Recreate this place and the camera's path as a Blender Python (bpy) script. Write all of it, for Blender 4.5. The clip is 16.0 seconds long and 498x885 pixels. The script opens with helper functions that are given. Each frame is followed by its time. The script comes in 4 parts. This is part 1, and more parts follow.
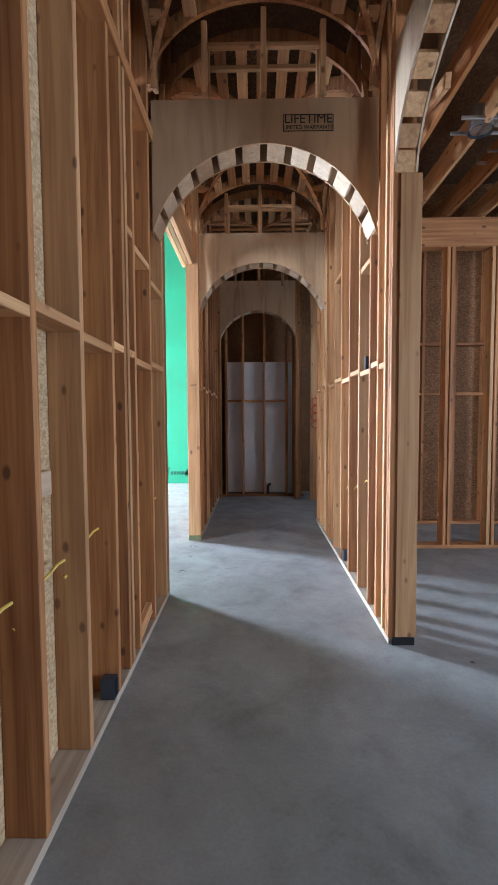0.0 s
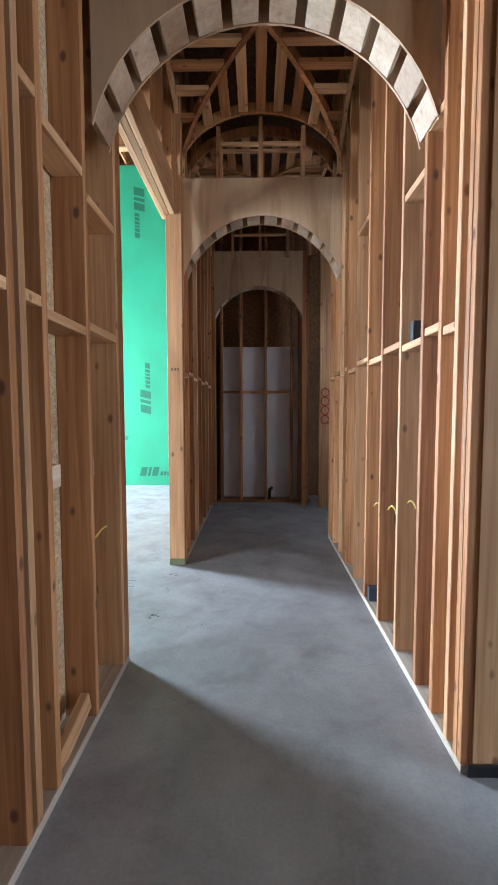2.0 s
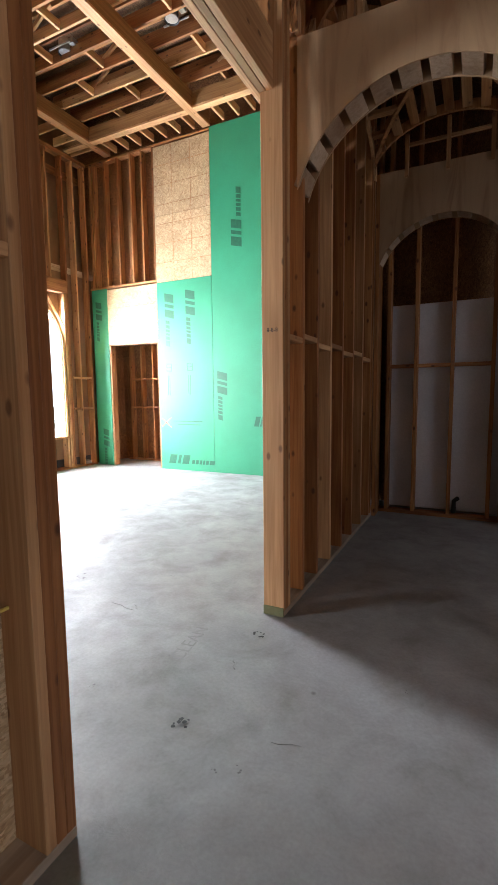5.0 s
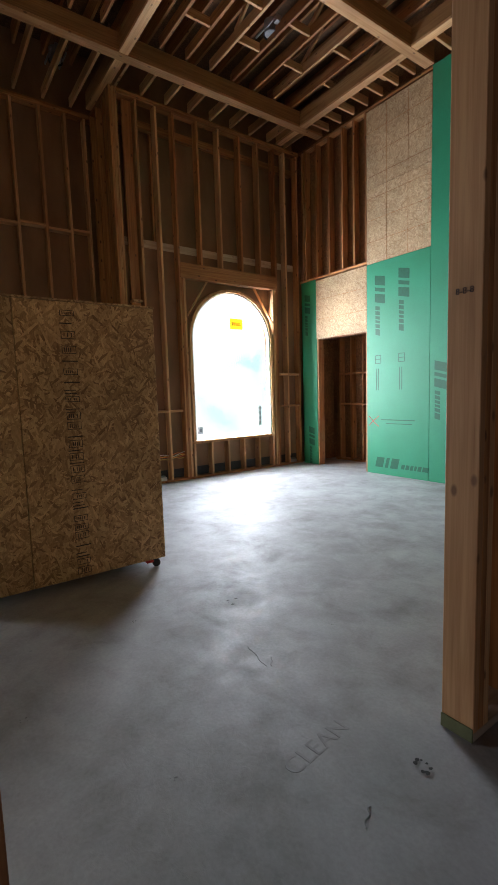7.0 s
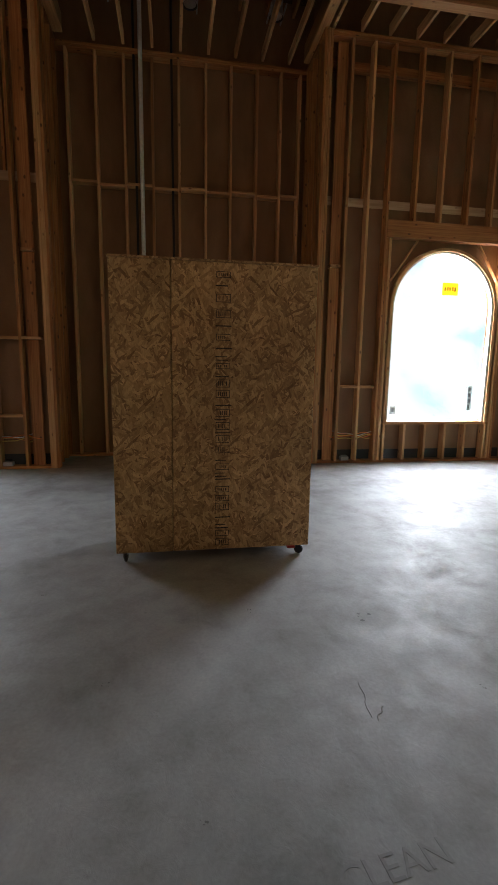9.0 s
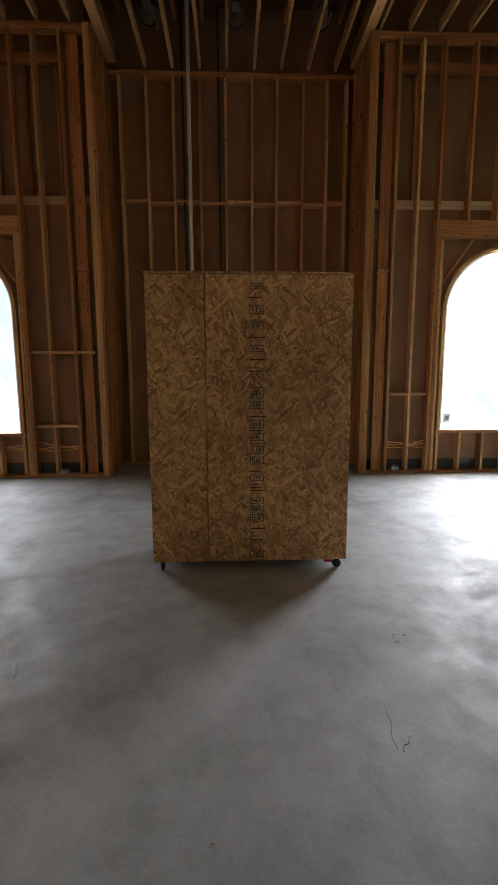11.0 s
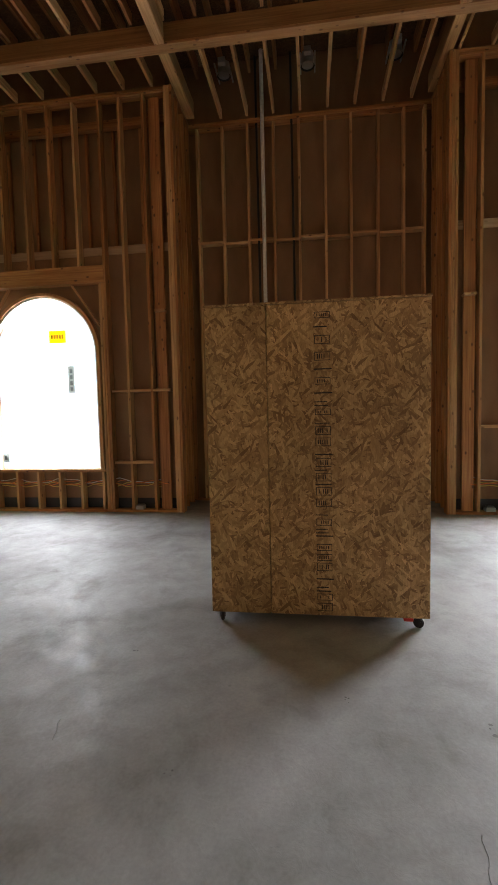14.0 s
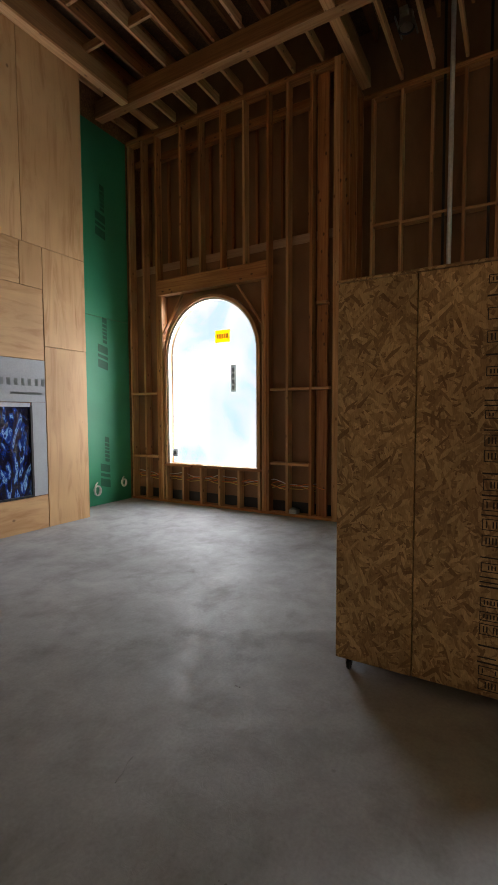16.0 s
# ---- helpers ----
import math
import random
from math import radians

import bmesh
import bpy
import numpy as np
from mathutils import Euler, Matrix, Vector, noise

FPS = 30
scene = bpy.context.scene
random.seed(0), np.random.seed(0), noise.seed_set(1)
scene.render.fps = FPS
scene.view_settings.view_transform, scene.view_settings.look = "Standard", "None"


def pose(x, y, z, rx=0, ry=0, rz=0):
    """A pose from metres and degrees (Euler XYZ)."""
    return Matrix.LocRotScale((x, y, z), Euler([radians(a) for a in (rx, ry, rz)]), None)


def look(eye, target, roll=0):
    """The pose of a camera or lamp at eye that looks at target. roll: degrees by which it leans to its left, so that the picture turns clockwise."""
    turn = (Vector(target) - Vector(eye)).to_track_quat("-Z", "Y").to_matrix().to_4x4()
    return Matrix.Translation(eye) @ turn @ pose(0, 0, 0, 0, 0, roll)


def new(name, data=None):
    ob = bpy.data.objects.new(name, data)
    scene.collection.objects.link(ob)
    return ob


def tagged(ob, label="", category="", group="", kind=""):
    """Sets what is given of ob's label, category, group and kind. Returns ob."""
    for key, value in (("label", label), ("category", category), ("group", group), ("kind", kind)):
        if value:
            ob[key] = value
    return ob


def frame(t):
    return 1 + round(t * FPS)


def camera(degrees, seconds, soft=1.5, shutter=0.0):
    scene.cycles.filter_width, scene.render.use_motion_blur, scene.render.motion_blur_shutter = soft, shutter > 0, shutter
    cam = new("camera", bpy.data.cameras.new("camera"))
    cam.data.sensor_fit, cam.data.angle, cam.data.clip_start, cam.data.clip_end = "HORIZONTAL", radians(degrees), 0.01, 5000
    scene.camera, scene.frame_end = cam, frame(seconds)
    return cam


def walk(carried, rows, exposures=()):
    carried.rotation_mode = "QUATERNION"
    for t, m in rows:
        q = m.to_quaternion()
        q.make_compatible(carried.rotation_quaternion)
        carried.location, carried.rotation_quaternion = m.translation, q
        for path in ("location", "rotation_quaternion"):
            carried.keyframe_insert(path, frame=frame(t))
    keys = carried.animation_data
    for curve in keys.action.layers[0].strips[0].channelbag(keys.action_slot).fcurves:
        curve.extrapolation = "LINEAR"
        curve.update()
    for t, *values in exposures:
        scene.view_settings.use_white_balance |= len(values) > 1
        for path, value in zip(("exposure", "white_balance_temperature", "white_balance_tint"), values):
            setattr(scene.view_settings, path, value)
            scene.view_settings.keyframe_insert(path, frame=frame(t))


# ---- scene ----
cam = camera(56.8, 16.0, 0.7)
PATH = [
    (0, (-0.068, 0.054, 1.437), (-0.095, 2.05, 1.325), -0.3),
    (0.5, (-0.065, 0.339, 1.428), (-0.097, 2.337, 1.338), -0.3),
    (1, (-0.028, 0.622, 1.436), (-0.142, 2.617, 1.343), -0.1),
    (1.5, (-0.033, 0.905, 1.421), (-0.092, 2.9, 1.308), 0.2),
    (2, (-0.033, 1.164, 1.426), (-0.069, 3.159, 1.289), -0.1),
    (2.5, (-0.006, 1.469, 1.404), (-0.094, 3.463, 1.275), 0.2),
    (3, (-0.009, 1.73, 1.403), (-0.142, 3.721, 1.266), 0.1),
    (3.2, (-0.027, 1.843, 1.41), (-0.183, 3.832, 1.269), -0.1),
    (5.3, (0.364, 2.871, 1.416), (-0.658, 4.575, 1.194), -1.0),
    (5.5, (0.351, 2.965, 1.412), (-0.763, 4.61, 1.183), -1.3),
    (6, (0.333, 3.226, 1.408), (-0.986, 4.713, 1.181), -1.4),
    (6.5, (0.306, 3.431, 1.43), (-1.163, 4.772, 1.217), -1.8),
    (7, (0.191, 3.631, 1.443), (-1.426, 4.789, 1.229), -1.8),
    (7.5, (0.148, 3.811, 1.417), (-1.625, 4.706, 1.181), -1.4),
    (8, (0.154, 3.989, 1.431), (-1.729, 4.602, 1.153), -0.6),
    (8.5, (0.072, 4.109, 1.419), (-1.852, 4.567, 1.117), 0.3),
    (9, (-0.043, 4.213, 1.419), (-1.991, 4.538, 1.105), 0.9),
    (9.5, (-0.051, 4.339, 1.41), (-2.017, 4.53, 1.094), 0.8),
    (11.8, (-0.049, 4.404, 1.456), (-2.036, 4.425, 1.23), -0.5),
    (12, (-0.048, 4.437, 1.455), (-2.039, 4.437, 1.262), -0.5),
    (12.5, (-0.045, 4.46, 1.461), (-2.041, 4.418, 1.334), -0.3),
    (13, (-0.05, 4.474, 1.462), (-2.045, 4.378, 1.366), -0.4),
    (13.5, (-0.113, 4.488, 1.457), (-2.103, 4.328, 1.353), -0.7),
    (14, (-0.298, 4.494, 1.452), (-2.275, 4.222, 1.317), -1.3),
    (14.5, (-0.456, 4.524, 1.442), (-2.382, 4.012, 1.271), -1.3),
    (15, (-0.6, 4.594, 1.434), (-2.433, 3.817, 1.24), -1.0),
    (15.5, (-0.734, 4.656, 1.428), (-2.492, 3.718, 1.252), -0.6),
    (16, (-0.906, 4.645, 1.443), (-2.631, 3.641, 1.32), -0.2),
]
EXPOSURES = [(0, 2.45, 5350, 7), (3.2, 2.1, 5500, 8), (5.3, 1.0, 6300, 14), (6.0, 0.05, 6200, 13), (7.0, -0.2, 6100, 13), (8.5, -0.25, 6200, 13), (9.7, -0.15, 6300, 13),
             (11.8, 0.15, 6500, 14), (13.0, 0.42, 6600, 14), (14.5, 0.28, 6600, 14), (15.5, -0.1, 6600, 14), (16.0, -0.3, 6600, 14)]
walk(cam, [(t, look(eye, target, roll)) for t, eye, target, roll in PATH], EXPOSURES)

# ---- light ----
world = bpy.data.worlds.new("sky")
scene.world = world
world.use_nodes = True
wn = world.node_tree.nodes
sky = wn.new("ShaderNodeTexSky")
sky.sky_type, sky.sun_disc, sky.sun_elevation, sky.sun_rotation = "NISHITA", False, radians(40), radians(200)
world.node_tree.links.new(sky.outputs[0], wn["Background"].inputs[0])
wn["Background"].inputs[1].default_value = 0.1


def area_lamp(name, eye, target, width, height, watts, colour=(0.91, 0.955, 1.0)):
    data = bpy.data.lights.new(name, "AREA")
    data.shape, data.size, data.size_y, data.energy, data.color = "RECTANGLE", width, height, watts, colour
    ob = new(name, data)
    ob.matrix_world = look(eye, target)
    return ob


for wy, watts in ((0.54, 190), (8.33, 580)):
    area_lamp("window_daylight", (-9.3, wy, 3.6), (-5.4, wy, 0.6), 3.6, 3.0, 70)
    area_lamp("window_daylight", (-7.12, wy, 1.95), (0, wy + (4.4 - wy) * 0.5, 1.75), 1.8, 2.5, watts)
area_lamp("window_daylight", (5.6, 0.7, 1.7), (-0.8, 1.7, 1.8), 2.4, 1.7, 50)
# Added weak fill from behind the entry; the wall there has no opening.
area_lamp("window_daylight", (-0.3, -4.4, 1.9), (-0.3, 0, 1.9), 1.5, 1.6, 4)
# Added fill in the side passage, without a window, to brighten the hallway's end.
area_lamp("window_daylight", (2.12, 6.9, 2.0), (0, 7.6, 1.6), 1.0, 1.9, 4.5)


# ---- materials ----
def material(name, build, rough=0.7, metal=0.0):
    m = bpy.data.materials.new(name)
    m.use_nodes = True
    nodes, links = m.node_tree.nodes, m.node_tree.links
    bsdf = nodes["Principled BSDF"]
    bsdf.inputs["Roughness"].default_value, bsdf.inputs["Metallic"].default_value = rough, metal
    build(nodes, links, bsdf)
    return m


def coords(nodes, links, scale, shuffle=True):
    """Object coordinates, scaled, and moved by a random step for each object."""
    tc = nodes.new("ShaderNodeTexCoord")
    mp = nodes.new("ShaderNodeMapping")
    mp.inputs["Scale"].default_value = scale
    out = tc.outputs["Object"]
    if shuffle:
        info, mul, add = nodes.new("ShaderNodeObjectInfo"), nodes.new("ShaderNodeMath"), nodes.new("ShaderNodeVectorMath")
        mul.operation, mul.inputs[1].default_value = "MULTIPLY", 37.0
        links.new(info.outputs["Random"], mul.inputs[0])
        links.new(out, add.inputs[0])
        links.new(mul.outputs[0], add.inputs[1])
        out = add.outputs[0]
    links.new(out, mp.inputs["Vector"])
    return mp.outputs[0]


def noise_tex(nodes, links, vec, scale, detail=4.0, rough=0.55, distortion=0.0):
    n = nodes.new("ShaderNodeTexNoise")
    n.inputs["Scale"].default_value, n.inputs["Detail"].default_value = scale, detail
    n.inputs["Roughness"].default_value, n.inputs["Distortion"].default_value = rough, distortion
    links.new(vec, n.inputs["Vector"])
    return n.outputs["Fac"]


def ramp(nodes, links, fac, stops):
    r = nodes.new("ShaderNodeValToRGB")
    while len(r.color_ramp.elements) < len(stops):
        r.color_ramp.elements.new(0.5)
    for e, (p, c) in zip(r.color_ramp.elements, stops):
        e.position, e.color = p, (*c, 1.0) if len(c) == 3 else c
    links.new(fac, r.inputs[0])
    return r.outputs[0]


def mix(nodes, links, fac, a, b, mode="MIX"):
    m = nodes.new("ShaderNodeMix")
    m.data_type, m.blend_type = "RGBA", mode
    for value, socket in ((fac, m.inputs[0]), (a, m.inputs[6]), (b, m.inputs[7])):
        if isinstance(value, (int, float)):
            socket.default_value = value
        elif isinstance(value, tuple):
            socket.default_value = (*value, 1.0)
        else:
            links.new(value, socket)
    return m.outputs[2]


def bump(nodes, links, bsdf, fac, strength=0.3, distance=0.005):
    b = nodes.new("ShaderNodeBump")
    b.inputs["Strength"].default_value, b.inputs["Distance"].default_value = strength, distance
    links.new(fac, b.inputs["Height"])
    links.new(b.outputs[0], bsdf.inputs["Normal"])


def wood(light, dark, knots=0.55):
    """Sawn softwood with its grain along local z, knots and a tone of its own for each board."""
    def build(nodes, links, bsdf):
        grain = noise_tex(nodes, links, coords(nodes, links, (38, 38, 1.1)), 1.0, 5, 0.6, 0.6)
        col = ramp(nodes, links, grain, [(0.3, dark), (0.62, light)])
        info = nodes.new("ShaderNodeObjectInfo")
        tone = ramp(nodes, links, info.outputs["Random"], [(0.0, (0.66, 0.55, 0.46)), (0.4, (0.92, 0.86, 0.8)), (0.7, (1, 0.96, 0.9)), (1.0, (1.12, 1.08, 1.02))])
        col = mix(nodes, links, 1.0, col, tone, "MULTIPLY")
        stain = noise_tex(nodes, links, coords(nodes, links, (4, 4, 0.9)), 1.0, 3)
        col = mix(nodes, links, 1.0, col, ramp(nodes, links, stain, [(0.32, (0.72, 0.66, 0.6)), (0.6, (1, 1, 1))]), "MULTIPLY")
        v = nodes.new("ShaderNodeTexVoronoi")
        v.inputs["Scale"].default_value = 1.0
        links.new(coords(nodes, links, (10, 10, 5.5)), v.inputs["Vector"])
        knot = ramp(nodes, links, v.outputs["Distance"], [(0.09, (1, 1, 1)), (0.17, (0, 0, 0))])
        kf = nodes.new("ShaderNodeMath")
        kf.operation, kf.inputs[1].default_value = "MULTIPLY", knots
        links.new(knot, kf.inputs[0])
        col = mix(nodes, links, kf.outputs[0], col, (0.10, 0.04, 0.02))
        links.new(col, bsdf.inputs["Base Color"])
        bump(nodes, links, bsdf, grain, 0.25, 0.003)
    return build


def osb(light, mid, dark, scale=1.0, axis=0):
    """Strand board: layers of long flakes laid at odd angles in the plane across the axis."""
    def build(nodes, links, bsdf):
        cols = None
        for layer, (turn, off) in enumerate(((1.57, 0.0), (0.1, 3.1), (1.1, 7.7), (-1.2, 11.3), (-0.45, 17.9), (0.8, 23.3), (0.35, 29.9), (-0.8, 37.1))):
            tc, mp = nodes.new("ShaderNodeTexCoord"), nodes.new("ShaderNodeMapping")
            turns = [0.0, 0.0, 0.0]
            turns[axis] = turn
            mp.vector_type = "TEXTURE"
            mp.inputs["Rotation"].default_value = turns
            mp.inputs["Location"].default_value = (off, off, off)
            mp.inputs["Scale"].default_value = (0.017 / scale, 0.017 / scale, 0.075 / scale)
            links.new(tc.outputs["Object"], mp.inputs["Vector"])
            v = nodes.new("ShaderNodeTexVoronoi")
            v.inputs["Scale"].default_value = 1.0
            links.new(mp.outputs[0], v.inputs["Vector"])
            sep = nodes.new("ShaderNodeSeparateColor")
            links.new(v.outputs["Color"], sep.inputs[0])
            c = ramp(nodes, links, sep.outputs[0], [(0.0, dark), (0.22, tuple(0.5 * p + 0.5 * q for p, q in zip(dark, mid))), (0.55, mid), (1.0, light)])
            cols = c if cols is None else mix(nodes, links, ramp(nodes, links, sep.outputs[1], [(1 - 1 / (layer + 0.7), (0, 0, 0)), (1.01 - 1 / (layer + 0.7), (1, 1, 1))]), cols, c)
        grain = noise_tex(nodes, links, coords(nodes, links, (160, 160, 40)), 1.0, 2)
        cols = mix(nodes, links, 1.0, cols, ramp(nodes, links, grain, [(0.3, (0.8, 0.78, 0.75)), (0.65, (1.08, 1.06, 1.04))]), "MULTIPLY")
        n = noise_tex(nodes, links, coords(nodes, links, (1.3, 1.3, 1.3)), 1.0, 3)
        cols = mix(nodes, links, 1.0, cols, ramp(nodes, links, n, [(0.3, (0.72, 0.7, 0.66)), (0.65, (1.05, 1.03, 1.0))]), "MULTIPLY")
        links.new(cols, bsdf.inputs["Base Color"])
        bump(nodes, links, bsdf, sep.outputs[1], 0.25, 0.002)
    return build


def sheet(base, vary, scale=(1.5, 1.5, 1.5), grain=0.0):
    """A plain sheet: base colour, broad blotches and a fine grain."""
    def build(nodes, links, bsdf):
        n = noise_tex(nodes, links, coords(nodes, links, scale), 1.0, 5)
        col = ramp(nodes, links, n, [(0.3, vary), (0.68, base)])
        f = noise_tex(nodes, links, coords(nodes, links, (60, 60, 60)), 1.0, 2)
        col = mix(nodes, links, 1.0, col, ramp(nodes, links, f, [(0.25, (0.88, 0.88, 0.88)), (0.7, (1, 1, 1))]), "MULTIPLY")
        links.new(col, bsdf.inputs["Base Color"])
        bump(nodes, links, bsdf, f, 0.1, 0.001)
    return build


def plywood(light, dark):
    """Rotary-cut veneer: wavy cathedral grain and small plugs."""
    def build(nodes, links, bsdf):
        n = noise_tex(nodes, links, coords(nodes, links, (7, 7, 0.9)), 1.0, 6, 0.6, 1.4)
        col = ramp(nodes, links, n, [(0.28, dark), (0.5, light), (0.72, tuple(min(1, c * 1.08) for c in light))])
        b = noise_tex(nodes, links, coords(nodes, links, (1.1, 1.1, 1.1)), 1.0, 2)
        col = mix(nodes, links, 1.0, col, ramp(nodes, links, b, [(0.3, (0.82, 0.78, 0.72)), (0.65, (1, 1, 1))]), "MULTIPLY")
        v = nodes.new("ShaderNodeTexVoronoi")
        links.new(coords(nodes, links, (2.3, 2.3, 1.7)), v.inputs["Vector"])
        v.inputs["Scale"].default_value = 1.0
        col = mix(nodes, links, ramp(nodes, links, v.outputs["Distance"], [(0.02, (0.8, 0.8, 0.8)), (0.05, (0, 0, 0))]), col, (0.16, 0.08, 0.03))
        links.new(col, bsdf.inputs["Base Color"])
        bump(nodes, links, bsdf, n, 0.08, 0.002)
    return build


def concrete_build(nodes, links, bsdf):
    """Hard-trowelled slab: cloudy tone, burnished sweeps, scuffs and fine pits."""
    tc = nodes.new("ShaderNodeTexCoord").outputs["Object"]
    big = noise_tex(nodes, links, tc, 0.7, 6, 0.6, 0.6)
    mid = noise_tex(nodes, links, tc, 2.6, 9, 0.68, 0.35)
    sweep = noise_tex(nodes, links, tc, 4.0, 6, 0.6, 0.7)
    fine = noise_tex(nodes, links, tc, 60.0, 3, 0.6)
    col = ramp(nodes, links, big, [(0.3, (0.25, 0.25, 0.243)), (0.55, (0.33, 0.334, 0.335)), (0.75, (0.38, 0.386, 0.39))])
    col = mix(nodes, links, 1.0, col, ramp(nodes, links, mid, [(0.28, (0.7, 0.69, 0.66)), (0.5, (0.97, 0.97, 0.97)), (0.75, (1.12, 1.12, 1.12))]), "MULTIPLY")
    col = mix(nodes, links, 1.0, col, ramp(nodes, links, sweep, [(0.3, (0.92, 0.915, 0.905)), (0.5, (1, 1, 1)), (0.68, (1.06, 1.06, 1.06))]), "MULTIPLY")
    col = mix(nodes, links, 1.0, col, ramp(nodes, links, fine, [(0.3, (0.88, 0.88, 0.88)), (0.65, (1, 1, 1))]), "MULTIPLY")
    v = nodes.new("ShaderNodeTexVoronoi")
    v.inputs["Scale"].default_value = 1.6
    links.new(tc, v.inputs["Vector"])
    col = mix(nodes, links, ramp(nodes, links, v.outputs["Distance"], [(0.012, (0.85, 0.85, 0.85)), (0.03, (0, 0, 0))]), col, (0.05, 0.045, 0.04))
    links.new(col, bsdf.inputs["Base Color"])
    scuff = noise_tex(nodes, links, tc, 14.0, 5, 0.62, 1.2)
    gloss = mix(nodes, links, 0.35, mix(nodes, links, 0.5, mid, sweep), scuff)
    links.new(ramp(nodes, links, gloss, [(0.36, (0.8, 0.8, 0.8)), (0.48, (0.66, 0.66, 0.66)), (0.56, (0.54, 0.54, 0.54)), (0.66, (0.42, 0.42, 0.42))]), bsdf.inputs["Roughness"])
    bsdf.inputs["Specular IOR Level"].default_value = 0.3
    bump(nodes, links, bsdf, gloss, 0.3, 0.012)


def plain(colour):
    def build(nodes, links, bsdf):
        n = noise_tex(nodes, links, coords(nodes, links, (25, 25, 25)), 1.0, 3)
        links.new(ramp(nodes, links, n, [(0.3, tuple(c * 0.8 for c in colour)), (0.7, colour)]), bsdf.inputs["Base Color"])
    return build


def glass_build(nodes, links, bsdf):
    out = nodes["Material Output"]
    clear, gloss, m = nodes.new("ShaderNodeBsdfTransparent"), nodes.new("ShaderNodeBsdfGlossy"), nodes.new("ShaderNodeMixShader")
    gloss.inputs["Roughness"].default_value = 0.02
    m.inputs[0].default_value = 0.06
    links.new(clear.outputs[0], m.inputs[1])
    links.new(gloss.outputs[0], m.inputs[2])
    links.new(m.outputs[0], out.inputs["Surface"])


STUD = material("sawn_stud", wood((0.53, 0.27, 0.105), (0.30, 0.12, 0.042), 0.9), 0.65)
# Paler stud wood, its tone raised so west wall faces look lit against their bays.
PALE = material("pale_stud", wood((0.70, 0.45, 0.235), (0.48, 0.26, 0.115), 0.7), 0.65)
LVL = material("laminated_lumber", wood((0.42, 0.25, 0.11), (0.27, 0.14, 0.055), 0.2), 0.6)
OSB = material("strand_board", osb((0.66, 0.505, 0.275), (0.45, 0.32, 0.16), (0.22, 0.137, 0.065)), 0.65)
# Wall strand board, coloured darker than the cart's to deepen the shadows.
OSB_WALL = material("shaded_strand_board", osb((0.38, 0.20, 0.088), (0.265, 0.13, 0.053), (0.16, 0.07, 0.028), 1.3), 0.75)
# Very dark strand board: the gloom of the ceiling cavities is put into its colour.
DECK = material("shaded_roof_deck", osb((0.2, 0.115, 0.055), (0.13, 0.07, 0.032), (0.08, 0.04, 0.02), 1.3, 1), 0.8)
OSB_PALE = material("strand_board_pale", osb((0.66, 0.52, 0.33), (0.56, 0.41, 0.24), (0.4, 0.26, 0.14), 1.3, 1), 0.75)
# Brown sheathing; shade of the recessed stud bays is part of its dark tone.
SHEATH = material("shaded_brown_sheathing", sheet((0.29, 0.165, 0.085), (0.18, 0.097, 0.048), (2.2, 2.2, 0.8)), 0.8)
PLY = material("plywood_veneer", plywood((0.60, 0.365, 0.17), (0.45, 0.235, 0.09)), 0.6)
# Arch plywood, browned so that its colour carries the shadow on the fronts.
PLY_GREY = material("shaded_arch_plywood", plywood((0.52, 0.35, 0.2), (0.36, 0.215, 0.11)), 0.7)
BLOCKWOOD = material("pale_blocking", wood((0.66, 0.55, 0.42), (0.52, 0.4, 0.28), 0.3), 0.7)
CONCRETE = material("trowelled_concrete", concrete_build, 0.5)
GREEN = material("green_sheathing", sheet((0.035, 0.30, 0.155), (0.03, 0.25, 0.125)), 0.5)
GREEN_INK = material("dark_green_print", plain((0.012, 0.12, 0.062)), 0.55)
FOAM = material("white_board", sheet((0.72, 0.72, 0.74), (0.6, 0.6, 0.63)), 0.45)
CEMENT = material("grey_cement_board", sheet((0.42, 0.44, 0.46), (0.36, 0.38, 0.40), (3, 3, 3)), 0.8)
INK = material("grey_print", plain((0.1, 0.11, 0.12)), 0.6)
BLACK_INK = material("black_print", plain((0.025, 0.02, 0.018)), 0.6)
BLACK = material("black_film", plain((0.012, 0.012, 0.014)), 0.45)
RUBBER = material("black_rubber", plain((0.02, 0.02, 0.02)), 0.6)
STEEL = material("galvanised_steel", plain((0.55, 0.56, 0.58)), 0.35, 0.9)
RED = material("red_paint", plain((0.55, 0.04, 0.03)), 0.6)
REDMARK = material("red_marker", plain((0.45, 0.03, 0.03)), 0.7)
YELLOW = material("yellow_cable", plain((0.75, 0.55, 0.12)), 0.5)
ORANGE = material("orange_cable", plain((0.8, 0.22, 0.04)), 0.5)
def thin_paper(colour):
    def build(nodes, links, bsdf):
        t, d, m = nodes.new("ShaderNodeBsdfTranslucent"), nodes.new("ShaderNodeBsdfDiffuse"), nodes.new("ShaderNodeMixShader")
        t.inputs[0].default_value = d.inputs[0].default_value = (*colour, 1)
        m.inputs[0].default_value = 0.35
        links.new(t.outputs[0], m.inputs[1])
        links.new(d.outputs[0], m.inputs[2])
        links.new(m.outputs[0], nodes["Material Output"].inputs["Surface"])
    return build


STICKER = material("amber_sticker", thin_paper((0.9, 0.55, 0.03)))
PAPER = material("grey_sticker", thin_paper((0.30, 0.32, 0.31)))
BLUEBOX = material("blue_plastic", plain((0.045, 0.06, 0.085)), 0.4)
PVC = material("white_pvc", plain((0.75, 0.75, 0.73)), 0.4)
GLASS = material("window_glass", glass_build)
